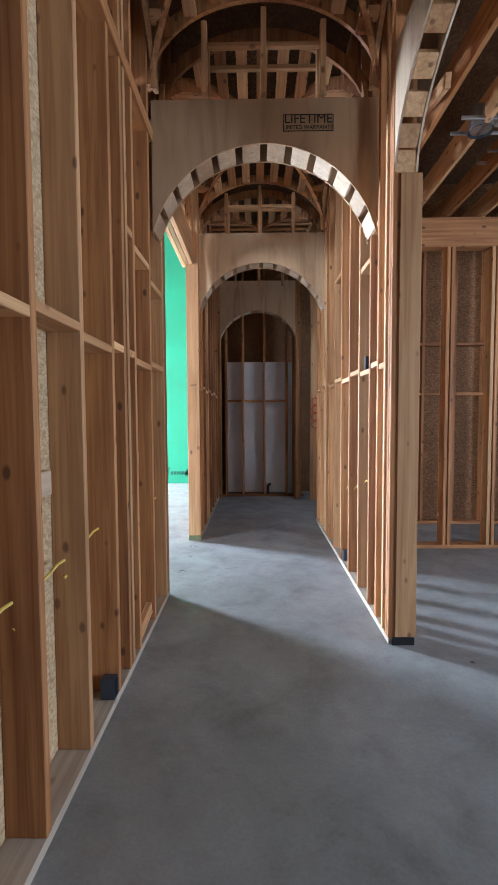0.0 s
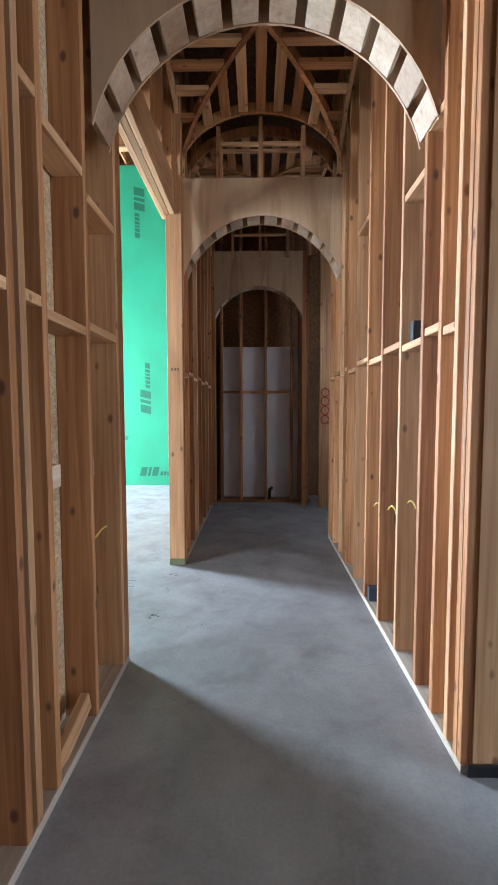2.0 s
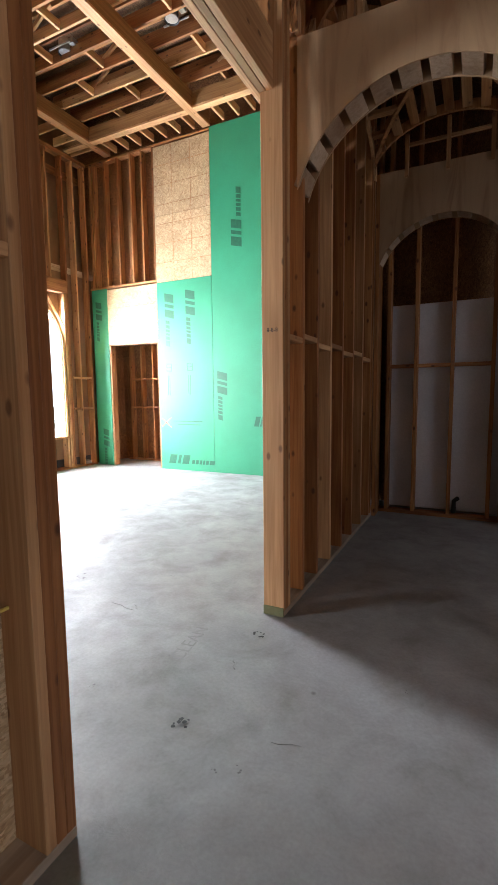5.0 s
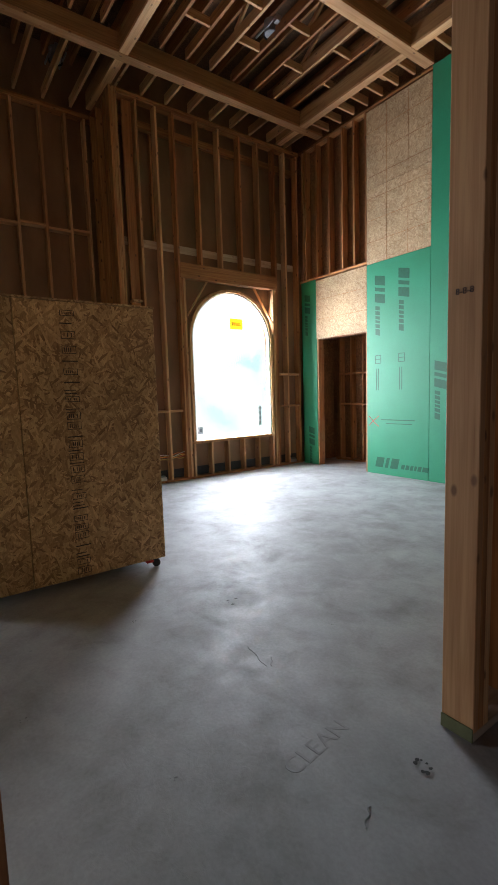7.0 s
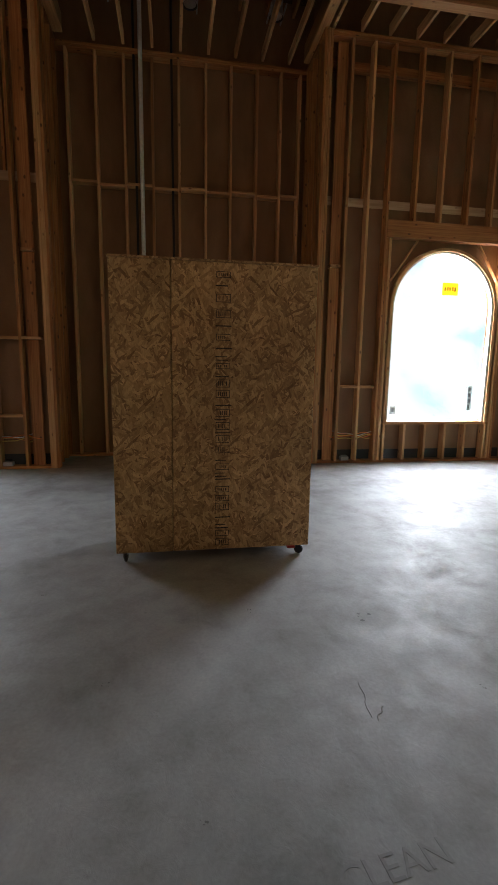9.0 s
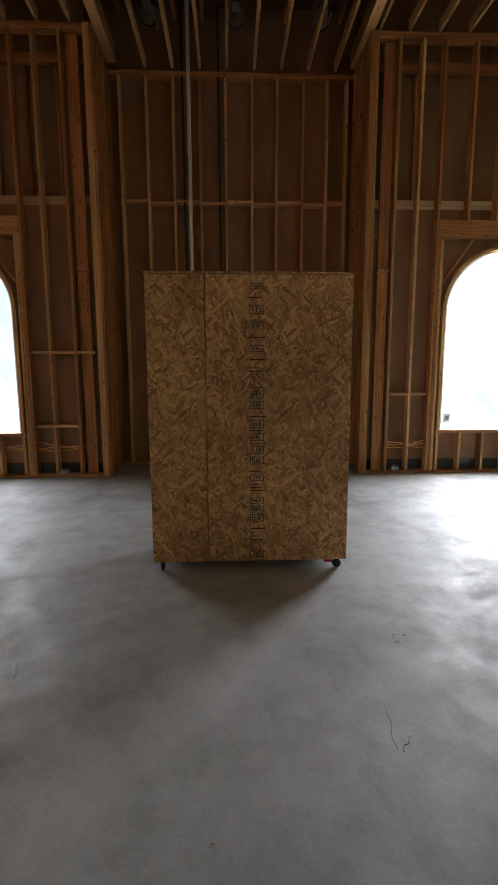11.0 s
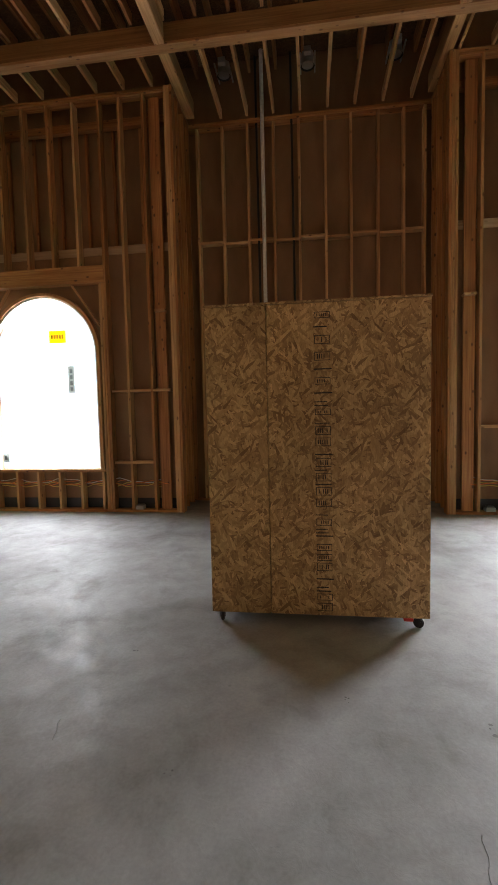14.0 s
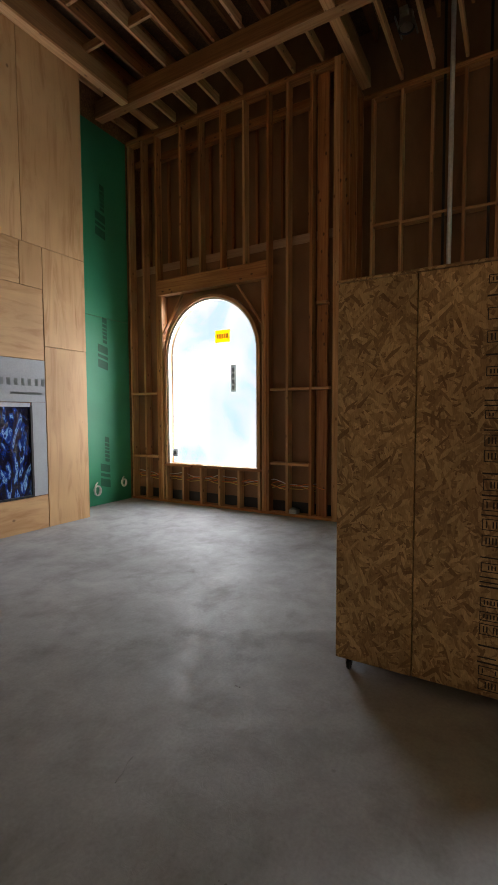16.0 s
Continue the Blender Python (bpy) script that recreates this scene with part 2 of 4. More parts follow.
DUSTY = material("dusty_treated_plate", wood((0.58, 0.54, 0.47), (0.42, 0.37, 0.3), 0.3), 0.8)
TREATED = material("green_treated_wood", plain((0.16, 0.17, 0.08)), 0.8)
ROPE = material("white_rope", plain((0.7, 0.68, 0.62)), 0.8)
MARK = material("pencil_mark", plain((0.15, 0.148, 0.145)), 0.8)
FAINT = material("faint_pencil", plain((0.27, 0.27, 0.27)), 0.8)


def film_build(nodes, links, bsdf):
    n = noise_tex(nodes, links, coords(nodes, links, (2.2, 6, 6)), 1.0, 5, 0.6, 2.5)
    links.new(ramp(nodes, links, n, [(0.5, (0.003, 0.005, 0.03)), (0.58, (0.01, 0.05, 0.3)), (0.63, (0.25, 0.5, 0.8)), (0.66, (0.01, 0.03, 0.15))]), bsdf.inputs["Base Color"])
    bump(nodes, links, bsdf, n, 0.5, 0.02)


FILM = material("blue_plastic_film", film_build, 0.15)


# ---- builders ----
def from_bm(name, bm, mat, parent=None, label=""):
    me = bpy.data.meshes.new(name)
    bm.to_mesh(me)
    bm.free()
    me.materials.append(mat)
    ob = new(name, me)
    ob.parent = parent
    if label:
        ob["label"] = label
    return ob


def group_thing(name, label, category="", kind="", group="", at=(0, 0, 0)):
    ob = new(name)
    ob.location = at
    return tagged(ob, label, category, group, kind)


BOXES = {}


def box_mesh(dims, mat, bevel):
    key = (tuple(round(d, 3) for d in dims), mat.name, bevel)
    if key not in BOXES:
        bm = bmesh.new()
        bmesh.ops.create_cube(bm, size=1.0)
        bmesh.ops.scale(bm, vec=dims, verts=bm.verts)
        if bevel:
            bmesh.ops.bevel(bm, geom=bm.edges[:], offset=min(bevel, min(dims) * 0.3), segments=1, affect="EDGES")
        me = bpy.data.meshes.new("board")
        bm.to_mesh(me)
        bm.free()
        me.materials.append(mat)
        BOXES[key] = me
    return BOXES[key]


TURNS = (Matrix.Rotation(radians(90), 4, "Y"), Matrix.Rotation(radians(-90), 4, "X"), Matrix.Identity(4))


def board(name, lo, hi, mat, parent=None, label="", bevel=0.003):
    """An upright or level piece from corner lo to corner hi, with its grain along its longest side."""
    d = [abs(b - a) for a, b in zip(lo, hi)]
    axis = d.index(max(d))
    local = ((d[2], d[1], d[0]), (d[0], d[2], d[1]), tuple(d))[axis]
    ob = new(name, box_mesh(local, mat, bevel))
    ob.parent = parent
    centre = Vector([(a + b) / 2 for a, b in zip(lo, hi)])
    if parent:
        centre = centre - parent.location
    ob.matrix_basis = Matrix.Translation(centre) @ TURNS[axis]
    if label:
        ob["label"] = label
    return ob


def strut(name, p, q, width, depth, mat, parent=None, side=(0, 0, 1)):
    """A piece from p to q; depth is measured along side as far as it can be."""
    p, q = Vector(p), Vector(q)
    z = (q - p).normalized()
    y = (Vector(side) - z * z.dot(Vector(side))).normalized()
    x = y.cross(z)
    m = Matrix((x, y, z)).transposed().to_4x4()
    ob = new(name, box_mesh((width, depth, (q - p).length), mat, 0.003))
    ob.parent = parent
    ob.matrix_basis = Matrix.Translation((p + q) / 2 - (parent.location if parent else Vector())) @ m
    return ob


def curved_rib(name, points, width, depth, mat, parent=None, across=None):
    """A bent member through points: width level, depth downwards."""
    bm = bmesh.new()
    rings = []
    pts = [Vector(p) for p in points]
    for i, p in enumerate(pts):
        t = (pts[min(i + 1, len(pts) - 1)] - pts[max(i - 1, 0)]).normalized()
        side = Vector(across) if across else t.cross(Vector((0, 0, 1))).normalized()
        up = side.cross(t).normalized()
        if up.z < 0:
            up = -up
        rings.append([bm.verts.new(p + side * (sx * width / 2) + up * (sz * depth)) for sx, sz in ((-1, 0), (1, 0), (1, 1), (-1, 1))])
    for a, b in zip(rings, rings[1:]):
        for k in range(4):
            bm.faces.new((a[k], a[(k + 1) % 4], b[(k + 1) % 4], b[k]))
    bm.faces.new(rings[0][::-1])
    bm.faces.new(rings[-1])
    bmesh.ops.recalc_face_normals(bm, faces=bm.faces)
    return from_bm(name, bm, mat, parent)


def tube(name, points, radius, mat, parent=None, label=""):
    """A bent round cable or pipe."""
    c = bpy.data.curves.new(name, "CURVE")
    c.dimensions, c.bevel_depth, c.bevel_resolution, c.use_fill_caps = "3D", radius, 2, True
    s = c.splines.new("POLY")
    s.points.add(len(points) - 1)
    for sp, p in zip(s.points, points):
        sp.co = (*p, 1)
    tmp = bpy.data.objects.new(name, c)
    scene.collection.objects.link(tmp)
    me = bpy.data.meshes.new_from_object(tmp.evaluated_get(bpy.context.evaluated_depsgraph_get()))
    bpy.data.objects.remove(tmp)
    me.materials.clear()
    me.materials.append(mat)
    ob = new(name, me)
    ob.parent = parent
    if label:
        ob["label"] = label
    return ob


def prism(name, outline, axis, lo, hi, mat, parent=None, label=""):
    """An outline of two coordinates, pulled along the axis from lo to hi."""
    bm = bmesh.new()
    def at(p, d):
        v = list(p)
        v.insert("xyz".index(axis), d)
        return v
    a, b = [bm.verts.new(at(p, lo)) for p in outline], [bm.verts.new(at(p, hi)) for p in outline]
    bm.faces.new(a)
    bm.faces.new(b[::-1])
    for i in range(len(a)):
        j = (i + 1) % len(a)
        bm.faces.new((a[i], a[j], b[j], b[i]))
    bmesh.ops.triangulate(bm, faces=[f for f in bm.faces if len(f.verts) > 4])
    bmesh.ops.recalc_face_normals(bm, faces=bm.faces)
    return from_bm(name, bm, mat, parent, label)


def arch_sheet(name, line, top, axis, lo, hi, mat, parent=None):
    """A sheet between a curve and a level line above it, pulled along the axis from lo to hi."""
    bm = bmesh.new()
    def at(p, d):
        v = list(p)
        v.insert("xyz".index(axis), d)
        return bm.verts.new(v)
    cols = [[at(p, lo), at((p[0], top), lo), at((p[0], top), hi), at(p, hi)] for p in line]
    for a, b in zip(cols, cols[1:]):
        for k in range(4):
            bm.faces.new((a[k], a[(k + 1) % 4], b[(k + 1) % 4], b[k]))
    bm.faces.new(cols[0])
    bm.faces.new(cols[-1][::-1])
    bmesh.ops.recalc_face_normals(bm, faces=bm.faces)
    return from_bm(name, bm, mat, parent)


def lettering(name, text, size, m, mat, parent=None, label=""):
    c = bpy.data.curves.new(name, "FONT")
    c.body, c.size, c.extrude, c.align_x, c.align_y = text, size, 0.0008, "CENTER", "CENTER"
    tmp = bpy.data.objects.new(name, c)
    scene.collection.objects.link(tmp)
    me = bpy.data.meshes.new_from_object(tmp.evaluated_get(bpy.context.evaluated_depsgraph_get()))
    bpy.data.objects.remove(tmp)
    me.materials.clear()
    me.materials.append(mat)
    ob = new(name, me)
    ob.parent = parent
    ob.matrix_basis = m
    if label:
        ob["label"] = label
    return ob


T = 0.038
LEFT0, LEFT1, RIGHT0, RIGHT1 = -0.905, -0.765, 0.764, 0.904
WEST, NORTH, SOUTH, TOP, ROOF = -6.74, 9.95, -1.1, 5.95, 6.9

# ---- setting ----
def slab(name, lo, hi, mat, label, bevel=0.0):
    return tagged(board(name, lo, hi, mat, None, "", bevel), label, "", "", "structure")


fl = bmesh.new()
bmesh.ops.create_grid(fl, x_segments=2, y_segments=2, size=1.0)
bmesh.ops.scale(fl, vec=(8.5, 9.0, 1), verts=fl.verts)
floor = tagged(from_bm("floor", fl, CONCRETE), "smooth grey trowelled concrete slab with scuffs and stains", "floor", "", "structure")
floor.location = (-1.5, 4.0, 0)
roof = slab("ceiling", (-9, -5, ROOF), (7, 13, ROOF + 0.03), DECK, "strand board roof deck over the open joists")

def haze_build(nodes, links, bsdf):
    em = nodes.new("ShaderNodeEmission")
    tc = nodes.new("ShaderNodeTexCoord").outputs["Object"]
    n = noise_tex(nodes, links, tc, 0.55, 4, 0.55, 0.8)
    links.new(ramp(nodes, links, n, [(0.36, (0.62, 0.83, 0.95)), (0.5, (0.9, 0.95, 1.0)), (0.6, (1, 1, 1))]), em.inputs[0])
    em.inputs[1].default_value = 1.5
    links.new(em.outputs[0], nodes["Material Output"].inputs["Surface"])


HAZE = material("bright_haze", haze_build)
slab("backdrop", (-11.0, -12, -1), (-10.95, 21, 7), HAZE, "bright hazy daylight outside the windows")
slab("ground", (-40, -40, -0.25), (40, 40, -0.2), CONCRETE, "pale bare ground outside")

# outer sheathing that closes the place
slab("wall_far_south", (-9, -5.0, 0), (7, -4.9, ROOF), OSB_WALL, "plain strand board wall behind the entry")
slab("wall_far_east", (6.0, -5, 0), (6.1, 13, ROOF), OSB_WALL, "strand board outer wall of the side room")
slab("wall_far_north", (-0.9, 9.3, 0), (6.0, 9.4, ROOF), OSB_WALL, "strand board outer wall beyond the hallway")
slab("wall_upper_left", (LEFT0 - 0.03, -4.9, 3.6), (LEFT0 - 0.012, 9.9, ROOF), OSB_WALL, "strand board upper wall above the hallway framing")
slab("wall_great_south", (-7.3, SOUTH - 0.12, 0), (LEFT0, SOUTH - 0.02, ROOF), OSB_WALL, "strand board wall behind the fireplace")


def arc(cx, cz, r, a0, a1, n):
    return [(cx + r * math.cos(radians(a0 + (a1 - a0) * i / n)), cz + r * math.sin(radians(a0 + (a1 - a0) * i / n))) for i in range(n + 1)]


# ---- west wall with two arched windows and a niche ----
WIN_HALF, SILL, HEADTOP = 0.89, 0.645, 3.26
GLASS_X = WEST - 0.06
SPRING = HEADTOP - WIN_HALF


def west_wall(name, y0, y1, cy, studs, cripples, blocks):
    """Full-height framing from y0 to y1 round a window centred on cy."""
    wall = group_thing(name, "open stud framing over brown sheathing round an arched window", "wall", "structure", at=(WEST, (y0 + y1) / 2, 0))
    x0, xs = WEST - 0.14, WEST - 0.155
    s0, s1 = (y0 - 0.12, y1) if cy < 4 else (y0, y1 + 0.2)
    # sheathing with an arched opening
    prism("sheathing", [(s0, 0), (cy - WIN_HALF, 0), (cy - WIN_HALF, 3.78), (s0, 3.78)], "x", xs, xs + 0.012, SHEATH)
    prism("sheathing", [(cy + WIN_HALF, 0), (s1, 0), (s1, 3.78), (cy + WIN_HALF, 3.78)], "x", xs, xs + 0.012, SHEATH)
    prism("sheathing", [(cy - WIN_HALF, 0), (cy + WIN_HALF, 0), (cy + WIN_HALF, SILL), (cy - WIN_HALF, SILL)], "x", xs, xs + 0.012, SHEATH)
    top = arc(cy, SPRING, WIN_HALF, 0, 180, 24)
    arch_sheet("sheathing", top, 3.78, "x", xs, xs + 0.012, SHEATH)
    prism("sheathing", [(s0, 3.78), (s1, 3.78), (s1, ROOF), (s0, ROOF)], "x", xs - 0.212, xs - 0.2, SHEATH)
    for ob in [o for o in scene.objects if o.name.startswith("sheathing") and o.parent is None]:
        ob.parent = wall
        ob.matrix_basis = Matrix.Translation(-wall.location)
    B = lambda n, ya, yb, za, zb, mat=STUD, xa=x0, xb=WEST: board(n, (xa, ya, za), (xb, yb, zb), mat, wall)
    B("plate", y0, y1, 0, T)
    B("plate", y0, y1, TOP - 2 * T, TOP - T)
    B("plate", y0, y1, TOP - T + 0.001, TOP)
    # ledge where the lower sheathing stops
    B("ledger", y0, y1, 3.78, 3.90, BLOCKWOOD, xs - 0.198, xs + 0.02)
    B("ledger", y0, y1, TOP - 0.35, TOP - 0.24, STUD, xs - 0.14, xs - 0.05)
    for i in range(int((y1 - y0) / 0.42)):
        B("back_stud", y0 + 0.2 + i * 0.42, y0 + 0.2 + i * 0.42 + T, 3.9, TOP - 0.24, STUD, xs - 0.198, xs - 0.145)
    # trimmers, kings and header
    for s in (-1, 1):
        e = cy + s * (WIN_HALF + 0.03)
        for k in range(2):
            ya, yb = sorted((e + s * k * 0.04, e + s * (k * 0.04 + T)))
            B("trimmer", ya, yb, T, 3.35 if k == 0 else 3.352, PALE if k == 0 else STUD)
        ya, yb = sorted((e + s * 0.08, e + s * 0.118))
        B("king_stud", ya, yb, T, TOP - 2 * T)
        strut("brace", (WEST - 0.03, cy + s * (WIN_HALF + 0.02), 2.74), (WEST - 0.03, cy + s * 0.5, 3.34), 0.018, 0.06, PALE, wall, (1, 0, 0))
    B("header", cy - WIN_HALF - 0.12, cy + WIN_HALF + 0.12, 3.36, 3.60, STUD, WEST - 0.12, WEST + 0.012)
    for i, y in enumerate(cripples):
        B("cripple", y - T / 2, y + T / 2, 3.60, TOP - 2 * T, PALE if i % 2 else STUD)
    B("rough_sill", cy - WIN_HALF - 0.03, cy + WIN_HALF + 0.03, SILL - 0.045, SILL - 0.007, STUD)
    for i in range(6):
        y = cy - WIN_HALF + 0.02 + (2 * WIN_HALF - 0.04) * i / 5
        B("cripple", y - T / 2, y + T / 2, T, SILL - 0.045, PALE)
    # field studs and blocking on both sides
    for i, y in enumerate(studs):
        B("stud", y - T / 2, y + T / 2, T, TOP - 2 * T, STUD if i % 4 == 3 else PALE)
    for ya, yb, z in blocks:
        B("blocking", ya + T / 2, yb - T / 2, z, z + T, PALE)
    # black membrane at the foot of the sheathing
    B("membrane", y0 + 0.02, y1 - 0.02, T, 0.19, BLACK, xs + 0.012, xs + 0.02)
    return wall


SOUTH_BAYS = ((-1.06, -0.76), (-0.76, -0.48), (1.58, 1.86), (1.86, 2.21))
west_wall("wall_west_1", SOUTH, 2.52, 0.54, (-1.06, -0.76, 1.86, 2.21), (0.02, 0.39, 0.78, 1.17),
          [(ya, yb, z) for ya, yb in SOUTH_BAYS for z in (1.77, 0.72)] + [(2.21, 2.5, 1.77)])
west_wall("wall_west_2", 6.40, NORTH, 8.33, (6.69, 7.01, 9.6, 9.9), (7.74, 8.15, 8.58, 8.98),
          [(6.69, 7.01, 1.16), (7.01, 7.28, 1.16), (9.38, 9.6, 1.76), (9.6, 9.9, 1.76), (9.38, 9.6, 1.15), (9.6, 9.9, 1.15)])

# corner posts of the niche, built up of three studs
for name, s, y in (("wall_post_1", 1, 2.52), ("wall_post_2", -1, 6.40)):
    post = group_thing(name, "built-up corner post of full-height pale studs", "post", "structure", at=(WEST, y, 0))
    for k in range(3):
        ya, yb = sorted((y + s * k * 0.041, y + s * (k * 0.041 + T)))
        board("stud", (WEST - 0.14, ya, 0.0), (WEST + 0.002 * k, yb, TOP + 0.002), (PALE, PALE, STUD)[k], post)
    ya, yb = sorted((y - s * 0.09, y - s * 0.24))
    board("stud", (WEST - 0.10, ya, T), (WEST - 0.06, yb, 2.9), STUD, post)
    board("stud", (WEST - 0.10, ya, 2.95), (WEST - 0.06, yb, TOP - 0.1), STUD, post)
    board("blocking", (WEST - 0.14, ya, 2.9), (WEST, yb, 2.938), PALE, post)

BACK = -7.65
niche = group_thing("wall_niche", "tall dim niche framed with studs over brown sheathing", "wall", "structure", at=(BACK, 4.46, 0))
board("sheathing", (BACK - 0.16, 2.45, 0), (BACK - 0.145, 6.48, ROOF), SHEATH, niche, bevel=0)
for y in (2.50, 6.42):
    board("sheathing", (BACK - 0.14, y - 0.006, 0), (WEST - 0.145, y + 0.006, ROOF), SHEATH, niche, bevel=0)
for s, y in ((1, 2.51), (-1, 6.41)):
    for x in (BACK + 0.02, BACK + 0.3, BACK + 0.6):
        ya, yb = sorted((y, y + s * 0.13))
        board("stud", (x, ya, T), (x + T, yb, TOP - T), STUD, niche)
    ya, yb = sorted((y, y + s * 0.13))
    board("plate", (BACK, ya, TOP - T + 0.003), (WEST - 0.14, yb, TOP + 0.003), STUD, niche)
board("plate", (BACK - 0.14, 2.52, 0), (BACK, 6.4, T), STUD, niche)
board("plate", (BACK - 0.14, 2.52, TOP - 0.075), (BACK, 6.4, TOP - T), STUD, niche)
board("plate", (BACK - 0.14, 2.52, TOP - T + 0.001), (BACK, 6.4, TOP), STUD, niche)
NY = [2.76, 3.16, 3.56, 3.96, 4.35, 4.75, 5.13, 5.53, 5.9, 6.2]
for y in NY:
    board("stud", (BACK - 0.14, y - T / 2, T), (BACK, y + T / 2, TOP - 0.075), PALE, niche)
for a, b in zip(NY, NY[1:]):
    z = 4.08 if NY.index(a) % 2 else 4.11
    board("blocking", (BACK - 0.14, a + T / 2, z), (BACK, b - T / 2, z + T), PALE, niche)

pipe = tube("conduit", [(BACK + 0.03, 3.80, 0.02), (BACK + 0.03, 3.80, 6.2), (BACK + 0.06, 3.80, 6.88)], 0.03, PVC)
tagged(pipe, "white plastic conduit rising up the niche wall", "pipe")
for y in (3.70, 4.24):
    tagged(tube("cable_riser", [(BACK - 0.02, y, 0.02), (BACK - 0.02, y + 0.02, 2.2), (BACK - 0.02, y, TOP + 0.9)], 0.018, RUBBER), "black cable running up between the studs", "cable")


# ---- arched windows ----
def arched_window(name, cy):
    win = group_thing(name, "tall arched window with a thin pale frame", "window", "structure", at=(GLASS_X, cy, SILL))
    def ring(label, r0, r1, xa, xb, mat):
        bm = bmesh.new()
        path0 = [(-r0, -0.0)] + [(-x, z) for x, z in arc(0, SPRING - SILL, r0, 0, 180, 32)] + [(r0, 0)]
        path1 = [(-r1, -(r1 - r0))] + [(-x, z) for x, z in arc(0, SPRING - SILL, r1, 0, 180, 32)] + [(r1, -(r1 - r0))]
        loops = [[bm.verts.new((x, p[0], p[1])) for p in path] for x, path in ((xa, path0), (xb, path0), (xb, path1), (xa, path1))]
        n = len(path0)
        for i in range(n):
            j = (i + 1) % n
            for k in range(4):
                a, b = loops[k], loops[(k + 1) % 4]
                bm.faces.new((a[i], a[j], b[j], b[i]))
        bmesh.ops.recalc_face_normals(bm, faces=bm.faces)
        return from_bm(label, bm, mat, win)
    ring("window_frame", WIN_HALF - 0.045, WIN_HALF - 0.001, -0.115, 0.06, PALE)
    ring("window_sash", WIN_HALF - 0.075, WIN_HALF - 0.047, -0.03, 0.03, PVC)
    pane = prism("pane", [(-WIN_HALF + 0.06, 0.02), (WIN_HALF - 0.06, 0.02)] + arc(0, SPRING - SILL, WIN_HALF - 0.06, 0, 180, 32), "x", -0.006, 0.0, GLASS, win)
    pane.visible_shadow = False
    return win


for i, cy in enumerate((0.54, 8.33)):
    arched_window("window_%d" % (i + 1), cy)
    st = group_thing("window_sticker", "amber rectangular sticker on the window glass", "sticker", at=(GLASS_X + 0.004, cy + (0.22 if i == 0 else 0.1), 2.62 if i == 0 else 2.68))
    board("label", (GLASS_X + 0.004, st.location.y - 0.13, st.location.z - 0.09), (GLASS_X + 0.007, st.location.y + 0.13, st.location.z + 0.09), STICKER, st, bevel=0)
    for k in range(5):
        board("print", (GLASS_X + 0.0075, st.location.y - 0.1 + k * 0.042, st.location.z - 0.035), (GLASS_X + 0.009, st.location.y - 0.07 + k * 0.042, st.location.z + 0.035), INK, st, bevel=0)
    gs = (cy + 0.41, 1.98) if i == 0 else (cy + 0.58, 1.02)
    st = group_thing("window_label", "tall grey printed label on the window glass", "sticker", at=(GLASS_X + 0.004, gs[0], gs[1]))
    board("label", (GLASS_X + 0.004, gs[0] - 0.045, gs[1] - 0.2), (GLASS_X + 0.007, gs[0] + 0.045, gs[1] + 0.2), PAPER, st, bevel=0)
    for k in range(4):
        board("print", (GLASS_X + 0.0075, gs[0] - 0.02, gs[1] - 0.17 + k * 0.09), (GLASS_X + 0.009, gs[0] + 0.02, gs[1] - 0.11 + k * 0.09), INK, st, bevel=0)
    st = group_thing("window_tag", "small grey tag in the window's lower corner", "sticker", at=(GLASS_X + 0.004, cy - 0.72, 0.82))
    board("label", (GLASS_X + 0.004, cy - 0.77, 0.76), (GLASS_X + 0.007, cy - 0.67, 0.88), PAPER, st, bevel=0)
    board("print", (GLASS_X + 0.0075, cy - 0.74, 0.79), (GLASS_X + 0.009, cy - 0.70, 0.85), INK, st, bevel=0)

# ---- north wall ----
slab("wall_north_return", (WEST - 0.6, NORTH + 0.16, 0), (-6.35, NORTH + 0.18, 2.418), OSB_WALL, "strand board return beside the recess")
north = group_thing("wall_north", "green sheathed wall with bare studs and strand board panels", "wall", "structure", at=(-4, NORTH, 0))
N = lambda n, xa, xb, za, zb, mat, ya=0.0, yb=0.012, lab="": board(n, (xa, NORTH + ya, za), (xb, NORTH + yb, zb), mat, north, lab, 0.002)
N("green_panel", -5.09, -3.905, 0, 3.50, GREEN)
N("green_panel", -3.90, -2.70, 0, TOP, GREEN)
N("green_panel", -2.695, LEFT0, 0, TOP, GREEN)
N("green_panel", WEST + 0.03, -6.31, 0, 3.53, GREEN)
N("board_panel", -6.31, -5.095, 2.42, 3.50, OSB_PALE)
N("board_panel", -5.09, -3.905, 3.505, 4.68, OSB_PALE, 0.002)
N("board_panel", -5.09, -3.905, 4.685, 5.88, OSB_PALE, 0.002)
for k in range(1, 7):
    N("score_line", -5.09, -3.905, 3.505 + k * 0.34, 3.511 + k * 0.34, STUD, -0.002, 0.001)
for k in range(1, 3):
    N("score_line", -5.09 + k * 0.395, -5.084 + k * 0.395, 3.51, 5.87, STUD, -0.002, 0.001)
for k in range(1, 3):
    N("score_line", -6.31, -5.1, 2.42 + k * 0.36, 2.426 + k * 0.36, STUD, -0.002, 0.001)
N("plate", WEST, LEFT0, TOP - T, TOP, STUD, 0.013, 0.15)
N("plate", WEST, -5.09, 3.53, 3.53 + T, STUD, 0.0, 0.14)
for x in (-6.68, -6.6, -6.3, -5.98, -5.66, -5.40, -5.14):
    N("stud", x, x + T, 3.53 + T, TOP - T, STUD, 0.013, 0.14)
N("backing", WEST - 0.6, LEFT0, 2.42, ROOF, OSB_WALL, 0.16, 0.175)
